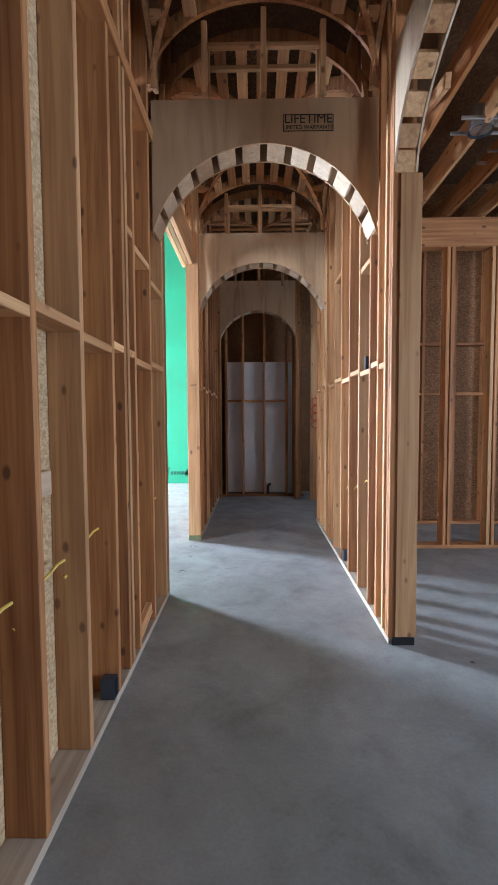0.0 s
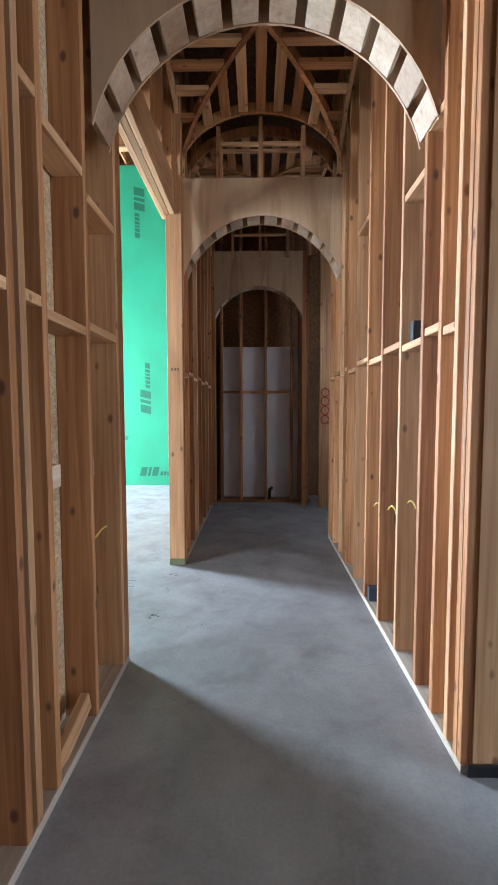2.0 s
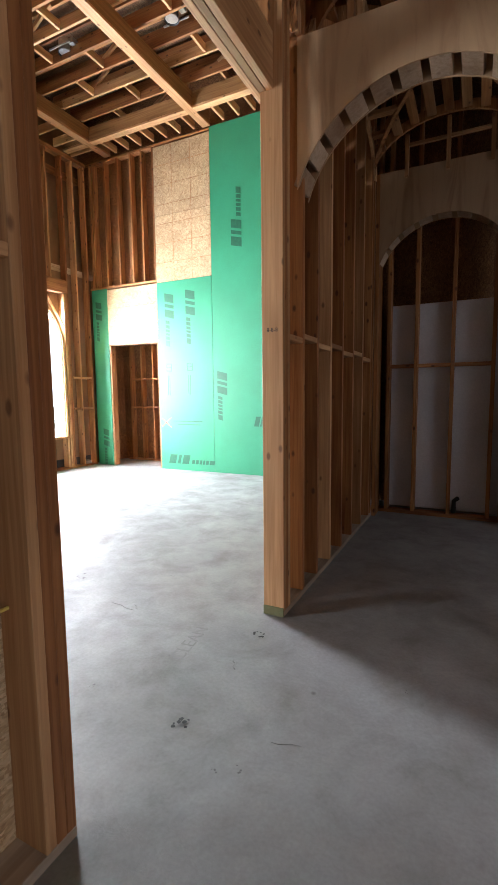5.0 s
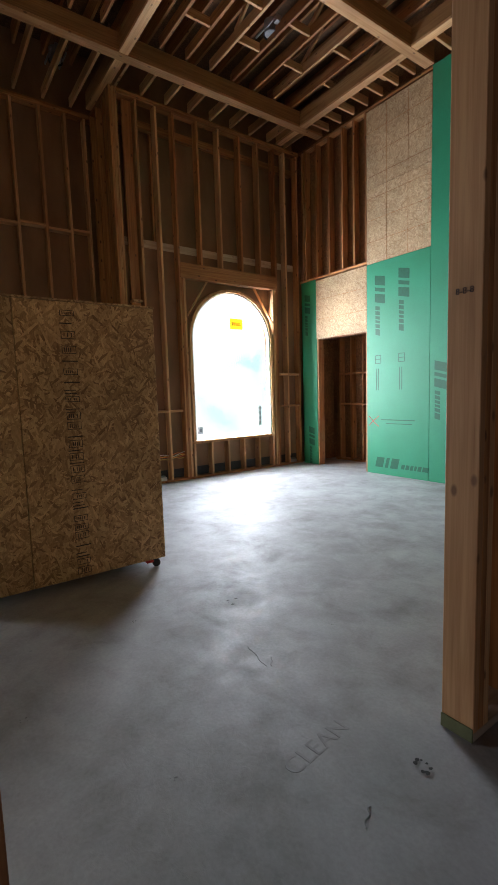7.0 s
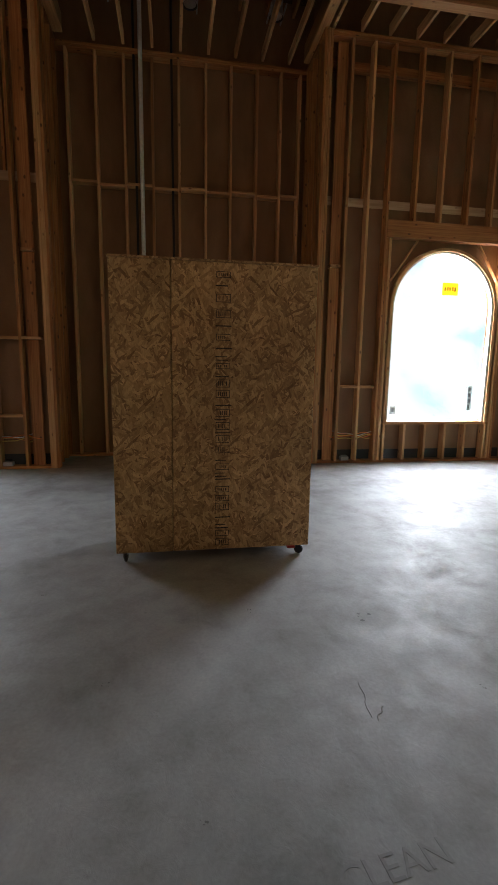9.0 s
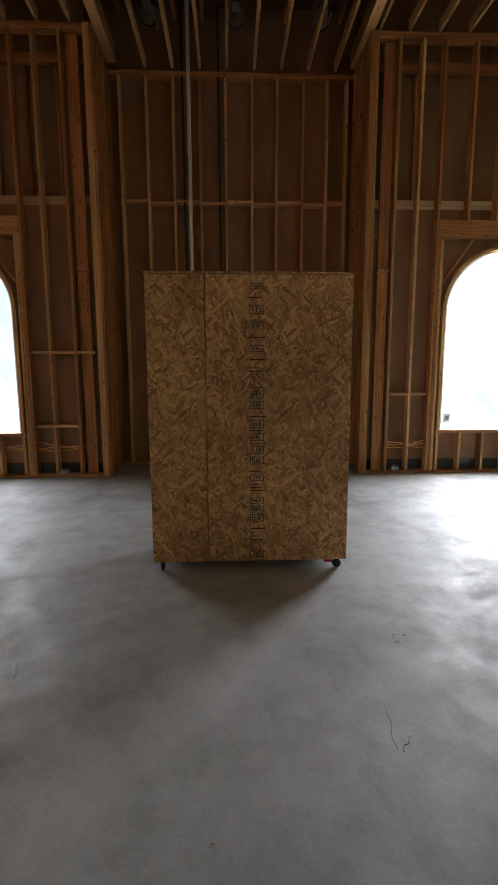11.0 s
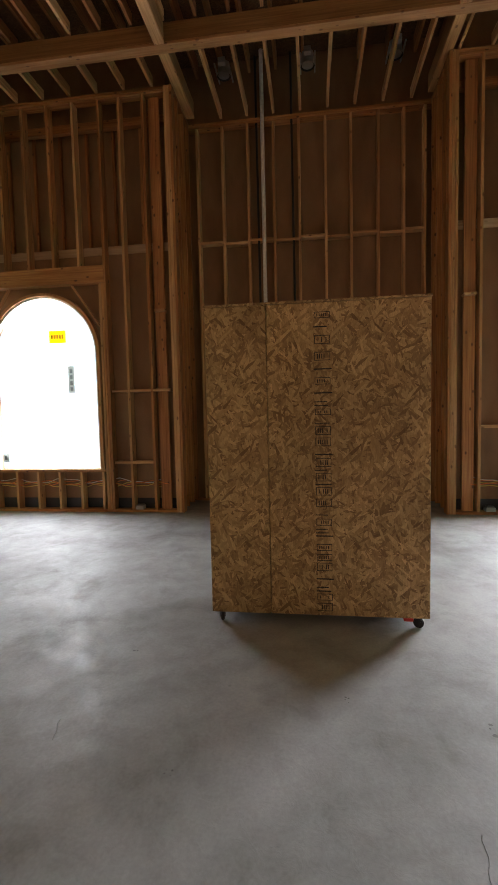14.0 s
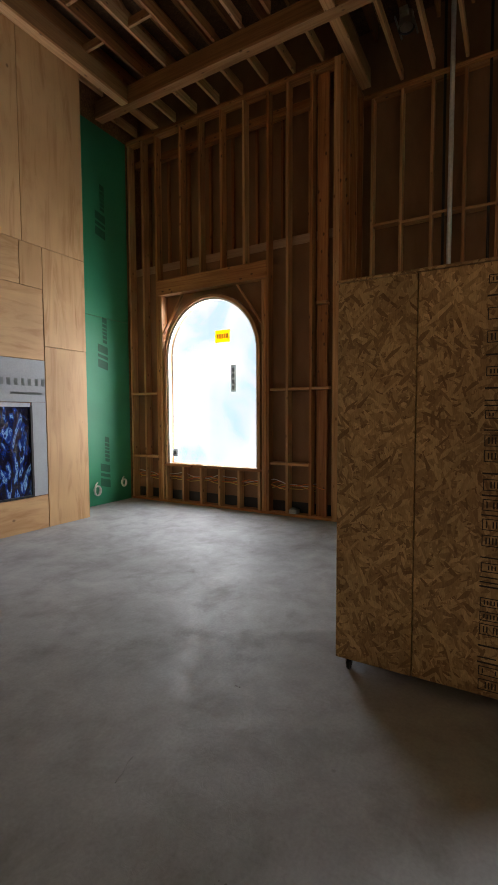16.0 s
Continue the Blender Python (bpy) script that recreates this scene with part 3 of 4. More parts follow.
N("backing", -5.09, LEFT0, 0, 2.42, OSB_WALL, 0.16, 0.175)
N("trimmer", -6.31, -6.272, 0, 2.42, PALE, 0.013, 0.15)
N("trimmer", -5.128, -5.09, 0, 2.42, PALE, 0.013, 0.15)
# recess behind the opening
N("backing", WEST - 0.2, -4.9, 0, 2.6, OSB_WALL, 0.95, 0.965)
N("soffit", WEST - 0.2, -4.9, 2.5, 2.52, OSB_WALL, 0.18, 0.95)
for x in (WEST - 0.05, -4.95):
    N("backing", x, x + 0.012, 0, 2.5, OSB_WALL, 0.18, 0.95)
for k in range(6):
    N("stud", -6.5 + k * 0.3, -6.5 + k * 0.3 + T, T, 2.5, STUD, 0.81, 0.948)
for k in range(5):
    for z in (1.14, 1.75):
        N("blocking", -6.5 + k * 0.3 + T, -6.2 + k * 0.3, z, z + T, STUD, 0.81, 0.948)
N("plate", -6.6, -4.9, 0, T, STUD, 0.81, 0.948)


def print_bars(parent, origin, along, up, length, height, out, mat):
    """Big slanted block marks with a finer row beside them, as on printed sheathing."""
    o, a, u = Vector(origin) - parent.location, Vector(along), Vector(up)
    bm = bmesh.new()
    def quad(s0, s1, t0, t1, lean=0.25):
        pts = [o + a * (s0 + lean * t0) + u * t0, o + a * (s1 + lean * t0) + u * t0, o + a * (s1 + lean * t1) + u * t1, o + a * (s0 + lean * t1) + u * t1]
        bm.faces.new([bm.verts.new(p + Vector(out) * 0.003) for p in pts])
    h, L = height, length
    # three tall blocks, then a run of low ones
    for a0, a1 in ((0.0, 0.15), (0.19, 0.25), (0.29, 0.43)):
        quad(L * a0, L * a1, 0, h)
    x = L * 0.49
    for w in (0.06, 0.06, 0.05, 0.04, 0.06, 0.10):
        quad(x, x + L * w, h * 0.05, h * 0.5)
        x += L * (w + 0.02)
    return from_bm("print", bm, mat, parent)


DOWN, UPZ, EAST = (0, 0, -1), (0, 0, 1), (1, 0, 0)
OUTN = (0, -1, 0)
for x, z, L in ((-4.92, 3.3, 1.0), (-4.46, 3.32, 1.0), (-3.82, 1.84, 0.9), (-2.94, 3.22, 0.95), (-2.32, 5.57, 0.95), (-1.5, 3.9, 0.95)):
    print_bars(north, (x, NORTH, z), DOWN, EAST, L, 0.2, OUTN, GREEN_INK)
for x, z, L in ((-2.06, 1.36, 1.0), (-2.56, 3.63, 1.0), (-3.3, 3.9, 1.0)):
    print_bars(north, (x, NORTH, z), UPZ, (-1, 0, 0), L, 0.2, OUTN, GREEN_INK)
for x, z, L in ((-4.92, 0.12, 1.05), (-3.1, 0.86, 0.6), (-2.3, 0.18, 0.8), (-1.6, 0.15, 0.6)):
    print_bars(north, (x, NORTH, z), EAST, UPZ, L, 0.17, OUTN, GREEN_INK)
for x, z in ((-6.62, 3.3), (-6.55, 0.75)):
    print_bars(north, (x, NORTH, z), DOWN, EAST, 0.8, 0.15, OUTN, GREEN_INK)
# small printed squares and fine print
for x in (-4.86, -4.40):
    for dx in (-0.06, 0.05):
        N("print", x + dx, x + dx + 0.012, 1.86, 2.0, GREEN_INK, -0.003, 0.001)
    for z in (1.86, 1.925, 1.99):
        N("print", x - 0.048, x + 0.05, z, z + 0.012, GREEN_INK, -0.003, 0.001)
    for dx in (-0.04, 0.0):
        N("print", x + dx, x + dx + 0.014, 1.42, 1.78, GREEN_INK, -0.003, 0.001)
N("print", -4.8, -4.15, 0.92, 0.935, GREEN_INK, -0.003, 0.001)
N("print", -4.7, -4.2, 0.86, 0.872, GREEN_INK, -0.003, 0.001)
cross = group_thing("marker_cross", "red marker cross on the green sheathing", "marking", at=(-4.95, NORTH - 0.003, 0.9))
for s1 in (-1, 1):
    tube("stroke", [(-0.1, 0, -0.08 * s1), (0.0, 0, 0.01 * s1), (0.11, 0, 0.09 * s1)], 0.005, REDMARK, cross)

# ---- south side: green sheathing and the plywood fireplace front ----
south = group_thing("wall_south", "dark green sheathed wall beside the fireplace", "wall", "structure", at=(-6, SOUTH, 0))
board("green_panel", (WEST + 0.02, SOUTH - 0.018, 0), (-5.3, SOUTH, 2.98), GREEN, south)
board("green_panel", (WEST + 0.02, SOUTH - 0.018, 2.985), (-5.3, SOUTH, TOP - 0.05), GREEN, south)
for z in (0.25, 2.15, 4.2):
    print_bars(south, (-6.25, SOUTH, z), UPZ, (1, 0, 0), 0.85, 0.2, (0, 1, 0), GREEN_INK)

FY, FX0, FX1 = -0.53, -5.33, -1.7
fire = group_thing("fireplace", "tall plywood fireplace front with grey cement board round a film-covered firebox", "fireplace", at=(-3.5, FY, 0))
F = lambda n, xa, xb, za, zb, mat, ya=-0.018, yb=0.0, lab="": board(n, (xa, FY + ya, za), (xb, FY + yb, zb), mat, fire, lab, 0.002)
g = 0.006
F("plywood_panel", FX0, -4.68 - g, 0, 2.30, PLY)
F("plywood_panel", FX0, -4.68 - g, 2.30 + g, 3.52, PLY)
F("plywood_panel", -4.68 + g, -2.32, 0, 0.42, PLY)
F("plywood_panel", -4.68 + g, -2.32, 2.12 + g, 3.0, PLY, -0.018, -0.002)
F("plywood_panel", -4.68, -4.37 - g, 3.0 + g, 3.52, PLY)
F("plywood_panel", FX0, -4.42, 3.52 + g, TOP + 0.1, PLY)
F("plywood_panel", -4.42 + g, -2.9, 3.52 + g, TOP + 0.1, PLY)
F("plywood_panel", -4.37, -2.9, 3.0 + g, 3.52, PLY)
F("plywood_panel", -2.9 + g, FX1, 3.0 + g, TOP + 0.1, PLY)
F("plywood_panel", -2.32 + g, FX1, 0, 3.0, PLY)
F("cement_board", -4.68 + g, -2.32, 1.60, 2.12, CEMENT, -0.018, 0.002, "grey cement board with faint printed lettering")
F("cement_board", -4.68 + g, -4.48, 0.43, 1.598, CEMENT, -0.018, 0.001)
F("cement_board", -2.52, -2.32, 0.43, 1.598, CEMENT, -0.018, 0.001)
F("firebox_frame", -4.48, -4.45, 0.43, 1.56, BLACK, -0.03, 0.012)
F("firebox_frame", -2.55, -2.52, 0.43, 1.56, BLACK, -0.03, 0.012)
F("firebox_frame", -4.45, -2.55, 0.425, 0.45, BLACK, -0.03, 0.012)
F("firebox_frame", -4.45, -2.55, 1.54, 1.59, STEEL, -0.03, 0.012)
F("firebox_glass", -4.45, -2.55, 0.45, 1.54, FILM, -0.02, -0.01, "dark glass under crinkled blue protective film")
for k, w in enumerate((0.07, 0.07, 0.08, 0.07, 0.08, 0.08, 0.07)):
    F("print", -4.66 + k * 0.09, -4.66 + k * 0.09 + w * 0.55, 1.80, 1.885, PAPER, 0.002, 0.004)
F("print", -4.62, -4.2, 1.69, 1.72, PAPER, 0.002, 0.004)
board("side_panel", (FX0, SOUTH, 0), (FX0 + 0.018, FY - 0.019, TOP + 0.1), PLY, fire)
board("side_panel", (FX1 - 0.018, SOUTH, 0), (FX1, FY - 0.019, TOP + 0.1), PLY, fire)

# ---- great room ceiling: beams, joists ----
def beam(lo, hi, plies, axis, lab):
    b = group_thing("ceiling_beam", lab, "beam", "structure", at=tuple((p + q) / 2 for p, q in zip(lo, hi)))
    n = "xy".index(axis)
    w = (hi[n] - lo[n]) / plies
    for k in range(plies):
        l, h = list(lo), list(hi)
        l[n], h[n] = lo[n] + k * w + 0.001, lo[n] + (k + 1) * w - 0.001
        l[2] += 0.038 + 0.002 * (k % 2)
        board("ply", l, h, LVL, b)
    l, h = list(lo), list(hi)
    l[n], h[n], h[2] = lo[n] - 0.004, hi[n] + 0.004, lo[2] + 0.036
    board("nailer", l, h, PALE, b, "pale nailing strip under the beam")
    return b


for x in (-6.15, -3.95, -2.75):
    beam((x - 0.07, SOUTH + 0.02, TOP + 0.01), (x + 0.07, NORTH, TOP + 0.27), 3, "x", "built-up laminated timber ceiling beam of three plies")
for y in (-0.45, 2.70, 6.27, 9.47):
    for xa, xb in ((WEST - (0.8 if 2 < y < 7 else 0), -6.222), (-6.078, -4.022), (-3.878, -2.822), (-2.678, LEFT0 - 0.03)):
        beam((xa, y - 0.06, TOP + 0.015), (xb, y + 0.06, TOP + 0.265), 2, "y", "paired timber beam between the main ceiling beams")
joists = group_thing("ceiling_joists", "rows of pale open joists under the roof deck", "joist", "structure", at=(-4, 4.4, TOP + 0.3))
for k in range(27):
    y = SOUTH + 0.18 + k * 0.406
    xa = BACK if 2.55 < y < 6.4 else WEST - 0.05
    board("joist", (-6.075, y, TOP + 0.28), (LEFT0 - 0.04, y + T, TOP + 0.42), STUD if k % 3 else PALE, joists)
    if min(abs(y + T / 2 - b) for b in (-0.45, 2.70, 6.27, 9.47)) > 0.09:
        board("joist", (xa, y, TOP + 0.03), (-6.224, y + T, TOP + 0.17), PALE, joists)
    board("rafter", (xa, y + 0.05, TOP + 0.66), (LEFT0 - 0.04, y + 0.05 + T, TOP + 0.9), STUD, joists)
    for j, x in enumerate((-5.4, -4.8, -3.3, -2.1, -1.5)):
        if (k + j) % 2:
            board("blocking", (x, y + T, TOP + 0.29), (x + T, y + 0.406, TOP + 0.40), PALE, joists)
        if (k + j) % 3 == 0:
            strut("web", (x, y + T / 2, TOP + 0.42), (x + 0.45, y + T / 2, TOP + 0.68), T, 0.06, PALE, joists, (0, 0, 1))


for k in range(18):
    x = -5.95 + k * 0.29
    if min(abs(x + T / 2 - b) for b in (-3.95, -2.75)) > 0.1:
        board("joist", (x, 9.534, TOP + 0.03), (x + T, NORTH, TOP + 0.15), PALE, joists)
        board("joist", (x, SOUTH, TOP + 0.03), (x + T, -0.514 - 0.001, TOP + 0.15), PALE, joists) if x > FX1 else None


def can_light(at):
    c = group_thing("recessed_light", "round steel recessed light housing on a bracket", "ceiling light", at=at)
    bm = bmesh.new()
    bmesh.ops.create_cone(bm, cap_ends=True, segments=20, radius1=0.09, radius2=0.085, depth=0.16)
    can = from_bm("housing", bm, STEEL, c)
    can.location.z = 0.08
    bm = bmesh.new()
    bmesh.ops.create_cone(bm, segments=20, radius1=0.10, radius2=0.075, depth=0.02)
    from_bm("trim_ring", bm, BLACK, c).location.z = -0.005
    for s in (-1, 1):
        board("bracket", (at[0] - 0.2, at[1] + s * 0.1 - 0.01, at[2] + 0.02), (at[0] + 0.2, at[1] + s * 0.1 + 0.01, at[2] + 0.045), STEEL, c)
    board("junction_box", (at[0] + 0.12, at[1] - 0.05, at[2] + 0.046), (at[0] + 0.2, at[1] + 0.05, at[2] + 0.12), STEEL, c)
    return c


for p in ((-5.1, 8.0, 6.3), (-5.0, 5.6, 6.3), (-3.4, 8.2, 6.3), (-7.2, 3.3, 6.3), (-7.2, 4.5, 6.3), (-7.2, 5.7, 6.3), (-5.1, 0.9, 6.3)):
    can_light(p)

# ---- hallway ----
def stud_wall(name, xa, xb, y0, y1, ztop, label, ys, rows=(1.75,), mat=STUD, skip_top=False):
    wall = group_thing(name, label, "wall", "structure", at=((xa + xb) / 2, (y0 + y1) / 2, 0))
    board("plate", (xa, y0 + 0.001, 0), (xb, y1 - 0.001, T), DUSTY, wall)
    board("plate", (xa, y0, ztop - T), (xb, y1, ztop), STUD, wall)
    for i, y in enumerate(ys):
        board("stud", (xa, y, T), (xb, y + T, ztop - T), (STUD, STUD, PALE)[i % 3] if mat is STUD else mat, wall)
    for z in rows:
        for i, (a, b) in enumerate(zip(ys, ys[1:])):
            if b - a > 0.12:
                dz = 0.03 if i % 2 else 0.0
                board("blocking", (xa + 0.005, a + T, z + dz), (xb - 0.002, b, z + dz + T), PALE, wall)
    return wall


WALLTOP = 4.7
LY = [-1.37, -0.96, -0.55, -0.14, 0.27, 0.68, 1.09, 1.50, 1.91, 2.32, 2.53, 2.60, 2.75, 3.16, 3.582, 3.621, 3.66]
left = stud_wall("wall_left", LEFT0, LEFT1, -4.9, 3.70, WALLTOP, "open stud wall with blocking, strand board on its far face", LY)
board("sheathing", (LEFT0 - 0.012, -4.9, 0.02), (LEFT0 - 0.001, 3.69, 3.58), OSB_PALE, left, bevel=0)
for a, b, z in ((2.64, 2.75, 2.46), (2.79, 3.16, 2.41), (3.20, 3.58, 2.33)):
    board("blocking", (LEFT0 + 0.01, a, z), (LEFT1 - 0.002, b, z + T), PALE, left)
board("plate", (LEFT0 + 0.002, -4.85, 3.30), (LEFT1 + 0.012, 3.285, 3.38), STUD, left)
for a, b, z in ((1.54, 1.70, 1.16), (1.95, 2.05, 1.16), (2.79, 2.95, 1.13), (3.20, 3.32, 1.12)):
    board("scrap_block", (LEFT0 + 0.002, a, z), (LEFT0 + 0.1, b, z + 0.09), BLOCKWOOD, left)
offcut = tagged(strut("offcut", (LEFT1 - 0.05, 2.80, 0.045), (LEFT1 - 0.03, 3.12, 0.145), T, 0.085, PALE), "short pale timber offcut lying on the wall's bottom plate", "offcut")
far_left = stud_wall("wall_left_far", LEFT0 + 0.06, LEFT1 + 0.06, 5.345, 8.05, WALLTOP, "dim stud wall of the far hallway", [5.345, 5.384, 5.423, 5.70, 6.02, 6.36, 6.72, 7.1, 7.5, 7.9, 8.01])
for o in [c for c in far_left.children if c.name.startswith("stud")][:1]:
    o.data = box_mesh((0.14, T, WALLTOP - 2 * T), PALE, 0.003)
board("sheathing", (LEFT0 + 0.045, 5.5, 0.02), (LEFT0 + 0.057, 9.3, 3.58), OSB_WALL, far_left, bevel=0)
for k in range(3):
    h = group_thing("header_ply", "long laminated lumber header over the wide opening", "header", "structure", at=(LEFT0, 4.48, 3.3))
    x = LEFT0 + 0.012 + k * 0.044
    board("ply", (x, 3.702, 3.155), (x + 0.042, 5.345 + 0.1, 3.46), (PALE, LVL, PALE)[k], h)
upper = group_thing("wall_left_upper", "short studs above the wide opening's header", "wall", "structure", at=(LEFT0, 4.48, 3.5))
for k in range(5):
    y = 3.71 + k * 0.40
    board("cripple", (LEFT0 + 0.01, y, 3.462), (LEFT1 - 0.01, y + T, WALLTOP), STUD, upper)

RY = [2.894, 2.935, 3.03, 3.20, 3.42, 3.76, 4.14, 4.52, 4.92, 5.28, 5.42, 5.62]
right = stud_wall("wall_right", RIGHT0, RIGHT1, 2.894, 6.3, WALLTOP, "sunlit open stud wall with a row of blocking", RY + [5.95, 6.26])
for a, b, z in ((3.46, 3.76, 2.55), (3.24, 3.42, 2.72), (4.56, 4.92, 2.8)):
    board("blocking", (RIGHT0 + 0.004, a, z), (RIGHT1 - 0.002, b, z + T), PALE, right)
board("post_face", (RIGHT0 + 0.04, 2.885, 0.05), (RIGHT1 + 0.03, 2.893, 2.88), PALE, right)

# junction boxes and cables in the hallway walls
def outlet_box(at, mat=BLUEBOX):
    b = group_thing("outlet_box", "small plastic electrical box nailed to a stud", "electrical box", at=at)
    x, y, z = at
    board("back", (x - 0.04, y - 0.03, z), (x - 0.036, y + 0.03, z + 0.1), mat, b)
    for s in (-1, 1):
        board("side", (x - 0.036, y + s * 0.03 - 0.002, z), (x + 0.03, y + s * 0.03 + 0.002, z + 0.1), mat, b)
    board("bottom", (x - 0.036, y - 0.028, z), (x + 0.03, y + 0.028, z + 0.004), mat, b)
    board("top", (x - 0.036, y - 0.028, z + 0.096), (x + 0.03, y + 0.028, z + 0.1), mat, b)


outlet_box((LEFT1 - 0.035, 2.28, 0.039))
outlet_box((RIGHT0 + 0.05, 4.45, 0.05))
outlet_box((RIGHT0 + 0.05, 3.62, 1.79), BLACK)
for y0, z in ((1.10, 0.74), (1.5, 0.75), (1.9, 0.78), (3.2, 0.7)):
    pts = [(LEFT0 + 0.05 + 0.02 * math.sin(i), y0 + i * 0.045, z + 0.015 * i + 0.01 * math.sin(2 * i)) for i in range(9)]
    tagged(tube("wall_cable", pts, 0.006, YELLOW), "short yellow electrical cable strung through the studs", "cable")
for y0, z in ((3.6, 0.9), (3.95, 0.8), (4.3, 0.75)):
    pts = [(RIGHT0 + 0.05, y0 + i * 0.03, z + 0.03 * math.sin(i * 0.6)) for i in range(7)]
    tagged(tube("wall_cable", pts, 0.005, YELLOW), "short yellow electrical cable strung through the studs", "cable")


def archway(name, y0, y1, xa, xb, ztop, label, mat=PLY_GREY, apex=3.29, bot=2.70, blocks=12):
    a = group_thing(name, label, "arch", "structure", at=((xa + xb) / 2, (y0 + y1) / 2, apex))
    half, rise, cx = (xb - xa) / 2, apex - bot, (xa + xb) / 2
    r = (half * half + rise * rise) / (2 * rise)
    cz = apex - r
    ang = math.degrees(math.asin(min(1, (bot - cz) / r)))
    line = arc(cx, cz, r, ang, 180 - ang, 28)
    for ya, yb in ((y0, y0 + 0.012), (y1 - 0.012, y1)):
        ob = arch_sheet("sheathing", line, ztop, "y", ya, yb, mat, a)
        ob.matrix_basis = Matrix.Translation(-a.location)
    for k in range(blocks):
        th = radians(ang + (180 - 2 * ang) * (k + 0.5) / blocks)
        w = r * radians(180 - 2 * ang) / blocks * 0.72
        ob = new("block", box_mesh((w, y1 - y0 - 0.026, T), BLOCKWOOD, 0.003))
        ob.parent = a
        p = Vector((cx + (r + T / 2) * math.cos(th), (y0 + y1) / 2, cz + (r + T / 2) * math.sin(th))) - a.location
        ob.matrix_basis = Matrix.Translation(p) @ Matrix.Rotation(radians(90) - th, 4, "Y")
    board("plate", (xa, y0 + 0.012, ztop - T), (xb, y1 - 0.012, ztop), STUD, a)
    return a


archway("arch_1", 3.29, 3.53, LEFT1, RIGHT0, 3.58, "plywood-faced framed arch across the hallway with pale curved blocking")
archway("arch_2", 5.67, 5.90, LEFT1 + 0.03, RIGHT0, 3.62, "second plywood-faced framed arch with small blocks in its curve", apex=3.275, bot=2.72)
archway("arch_3", 8.05, 8.25, -0.66, 0.63, 3.75, "far plywood-faced arch in the dim end of the hallway", apex=3.25, bot=2.80, blocks=9)

stamp = group_thing("stamp", "black warranty stamp in a frame on the arch plywood", "stamp", at=(0.30, 3.288, 3.42))
lettering("text", "LIFETIME", 0.085, pose(0, -0.002, 0.022, 90), BLACK_INK, stamp)
lettering("text", "LIMITED WARRANTY", 0.036, pose(0, -0.002, -0.032, 90), BLACK_INK, stamp)
for xa, xb, za, zb in ((0.13, 0.47, 3.362, 3.367), (0.13, 0.47, 3.468, 3.473), (0.13, 0.135, 3.368, 3.467), (0.465, 0.47, 3.368, 3.467)):
    board("border", (xa, 3.285, za), (xb, 3.287, zb), BLACK_INK, stamp, bevel=0)


def groin_vault(name, xa, xb, y0, y1, zs, rise, label, step=0.16):
    """Two crossing barrels framed in short straight pieces that die into diagonal ribs."""
    v = group_thing(name, label, "vault", "structure", at=((xa + xb) / 2, (y0 + y1) / 2, zs))
    o = Matrix.Translation(-v.location)
    cx, cy, hx, hy = (xa + xb) / 2, (y0 + y1) / 2, (xb - xa) / 2, (y1 - y0) / 2
    prof = lambda u: zs + rise * math.sqrt(max(0.0, 1 - u * u))
    for sx in (-1, 1):
        pts = [(cx + sx * hx * u, cy + hy * u, prof(u)) for u in [math.sin(radians(a)) for a in range(-88, 89, 8)]]
        curved_rib("diagonal_rib", pts, T, 0.09, STUD, v).matrix_basis = o
    for s in (-1, 1):
        pts = [(cx + hx * math.sin(radians(a)), cy + s * (hy - 0.02), prof(math.sin(radians(a)))) for a in range(-88, 89, 8)]
        curved_rib("wall_rib", pts, 0.03, 0.09, STUD, v, (0, 1, 0)).matrix_basis = o
        pts = [(cx + s * (hx - 0.02), cy + hy * math.sin(radians(a)), prof(math.sin(radians(a)))) for a in range(-88, 89, 8)]
        curved_rib("wall_rib", pts, 0.03, 0.09, PALE, v, (1, 0, 0)).matrix_basis = o
    n = int(hx / step)
    for i in range(-n, n + 1):
        u = i * step / hx
        if abs(u) < 0.96:
            for s in (-1, 1):
                a, b = cy + s * hy * abs(u), cy + s * (hy - 0.04)
                if abs(b - a) > 0.05:
                    strut("jack", (cx + i * step, a, prof(u) + 0.03), (cx + i * step, b, prof(u) + 0.03), 0.085, T, PALE if i % 2 else STUD, v)
    m = int(hy / (step * 1.25))
    for i in range(-m, m + 1):
        u = i * step * 1.25 / hy
        if abs(u) < 0.97:
            for s in (-1, 1):
                a, b = cx + s * hx * abs(u), cx + s * (hx - 0.04)
                if abs(b - a) > 0.05:
                    strut("jack", (a, cy + i * step * 1.25, prof(u) + 0.03), (b, cy + i * step * 1.25, prof(u) + 0.03), 0.085, T, PALE if i % 2 else STUD, v)
    # posts and a flat top that carry the ribs
    for s in (-1, 1):
        for x in (-0.4, 0.0, 0.4):
            board("post", (cx + x - T / 2, cy + s * (hy + 0.05) - 0.03, zs), (cx + x + T / 2, cy + s * (hy + 0.05) + 0.03, prof(x / hx) - 0.002), PALE, v)
        board("rail", (cx - 0.38, cy + s * (hy + 0.05) - 0.02, zs + 0.30), (cx + 0.38, cy + s * (hy + 0.05) + 0.018, zs + 0.33), PALE, v)
    return v


groin_vault("vault_1", LEFT1 + 0.01, RIGHT0 - 0.01, 3.56, 5.64, 3.62, 0.55, "groin vault framed from short timber pieces over the hallway")
groin_vault("vault_2", LEFT1 + 0.01, RIGHT0 - 0.01, 0.9, 3.26, 3.62, 0.55, "dim groin vault framing over the start of the hallway")
groin_vault("vault_3", LEFT1 + 0.03, RIGHT0 - 0.01, 5.93, 8.0, 3.66, 0.50, "dark groin vault framing over the far hallway")
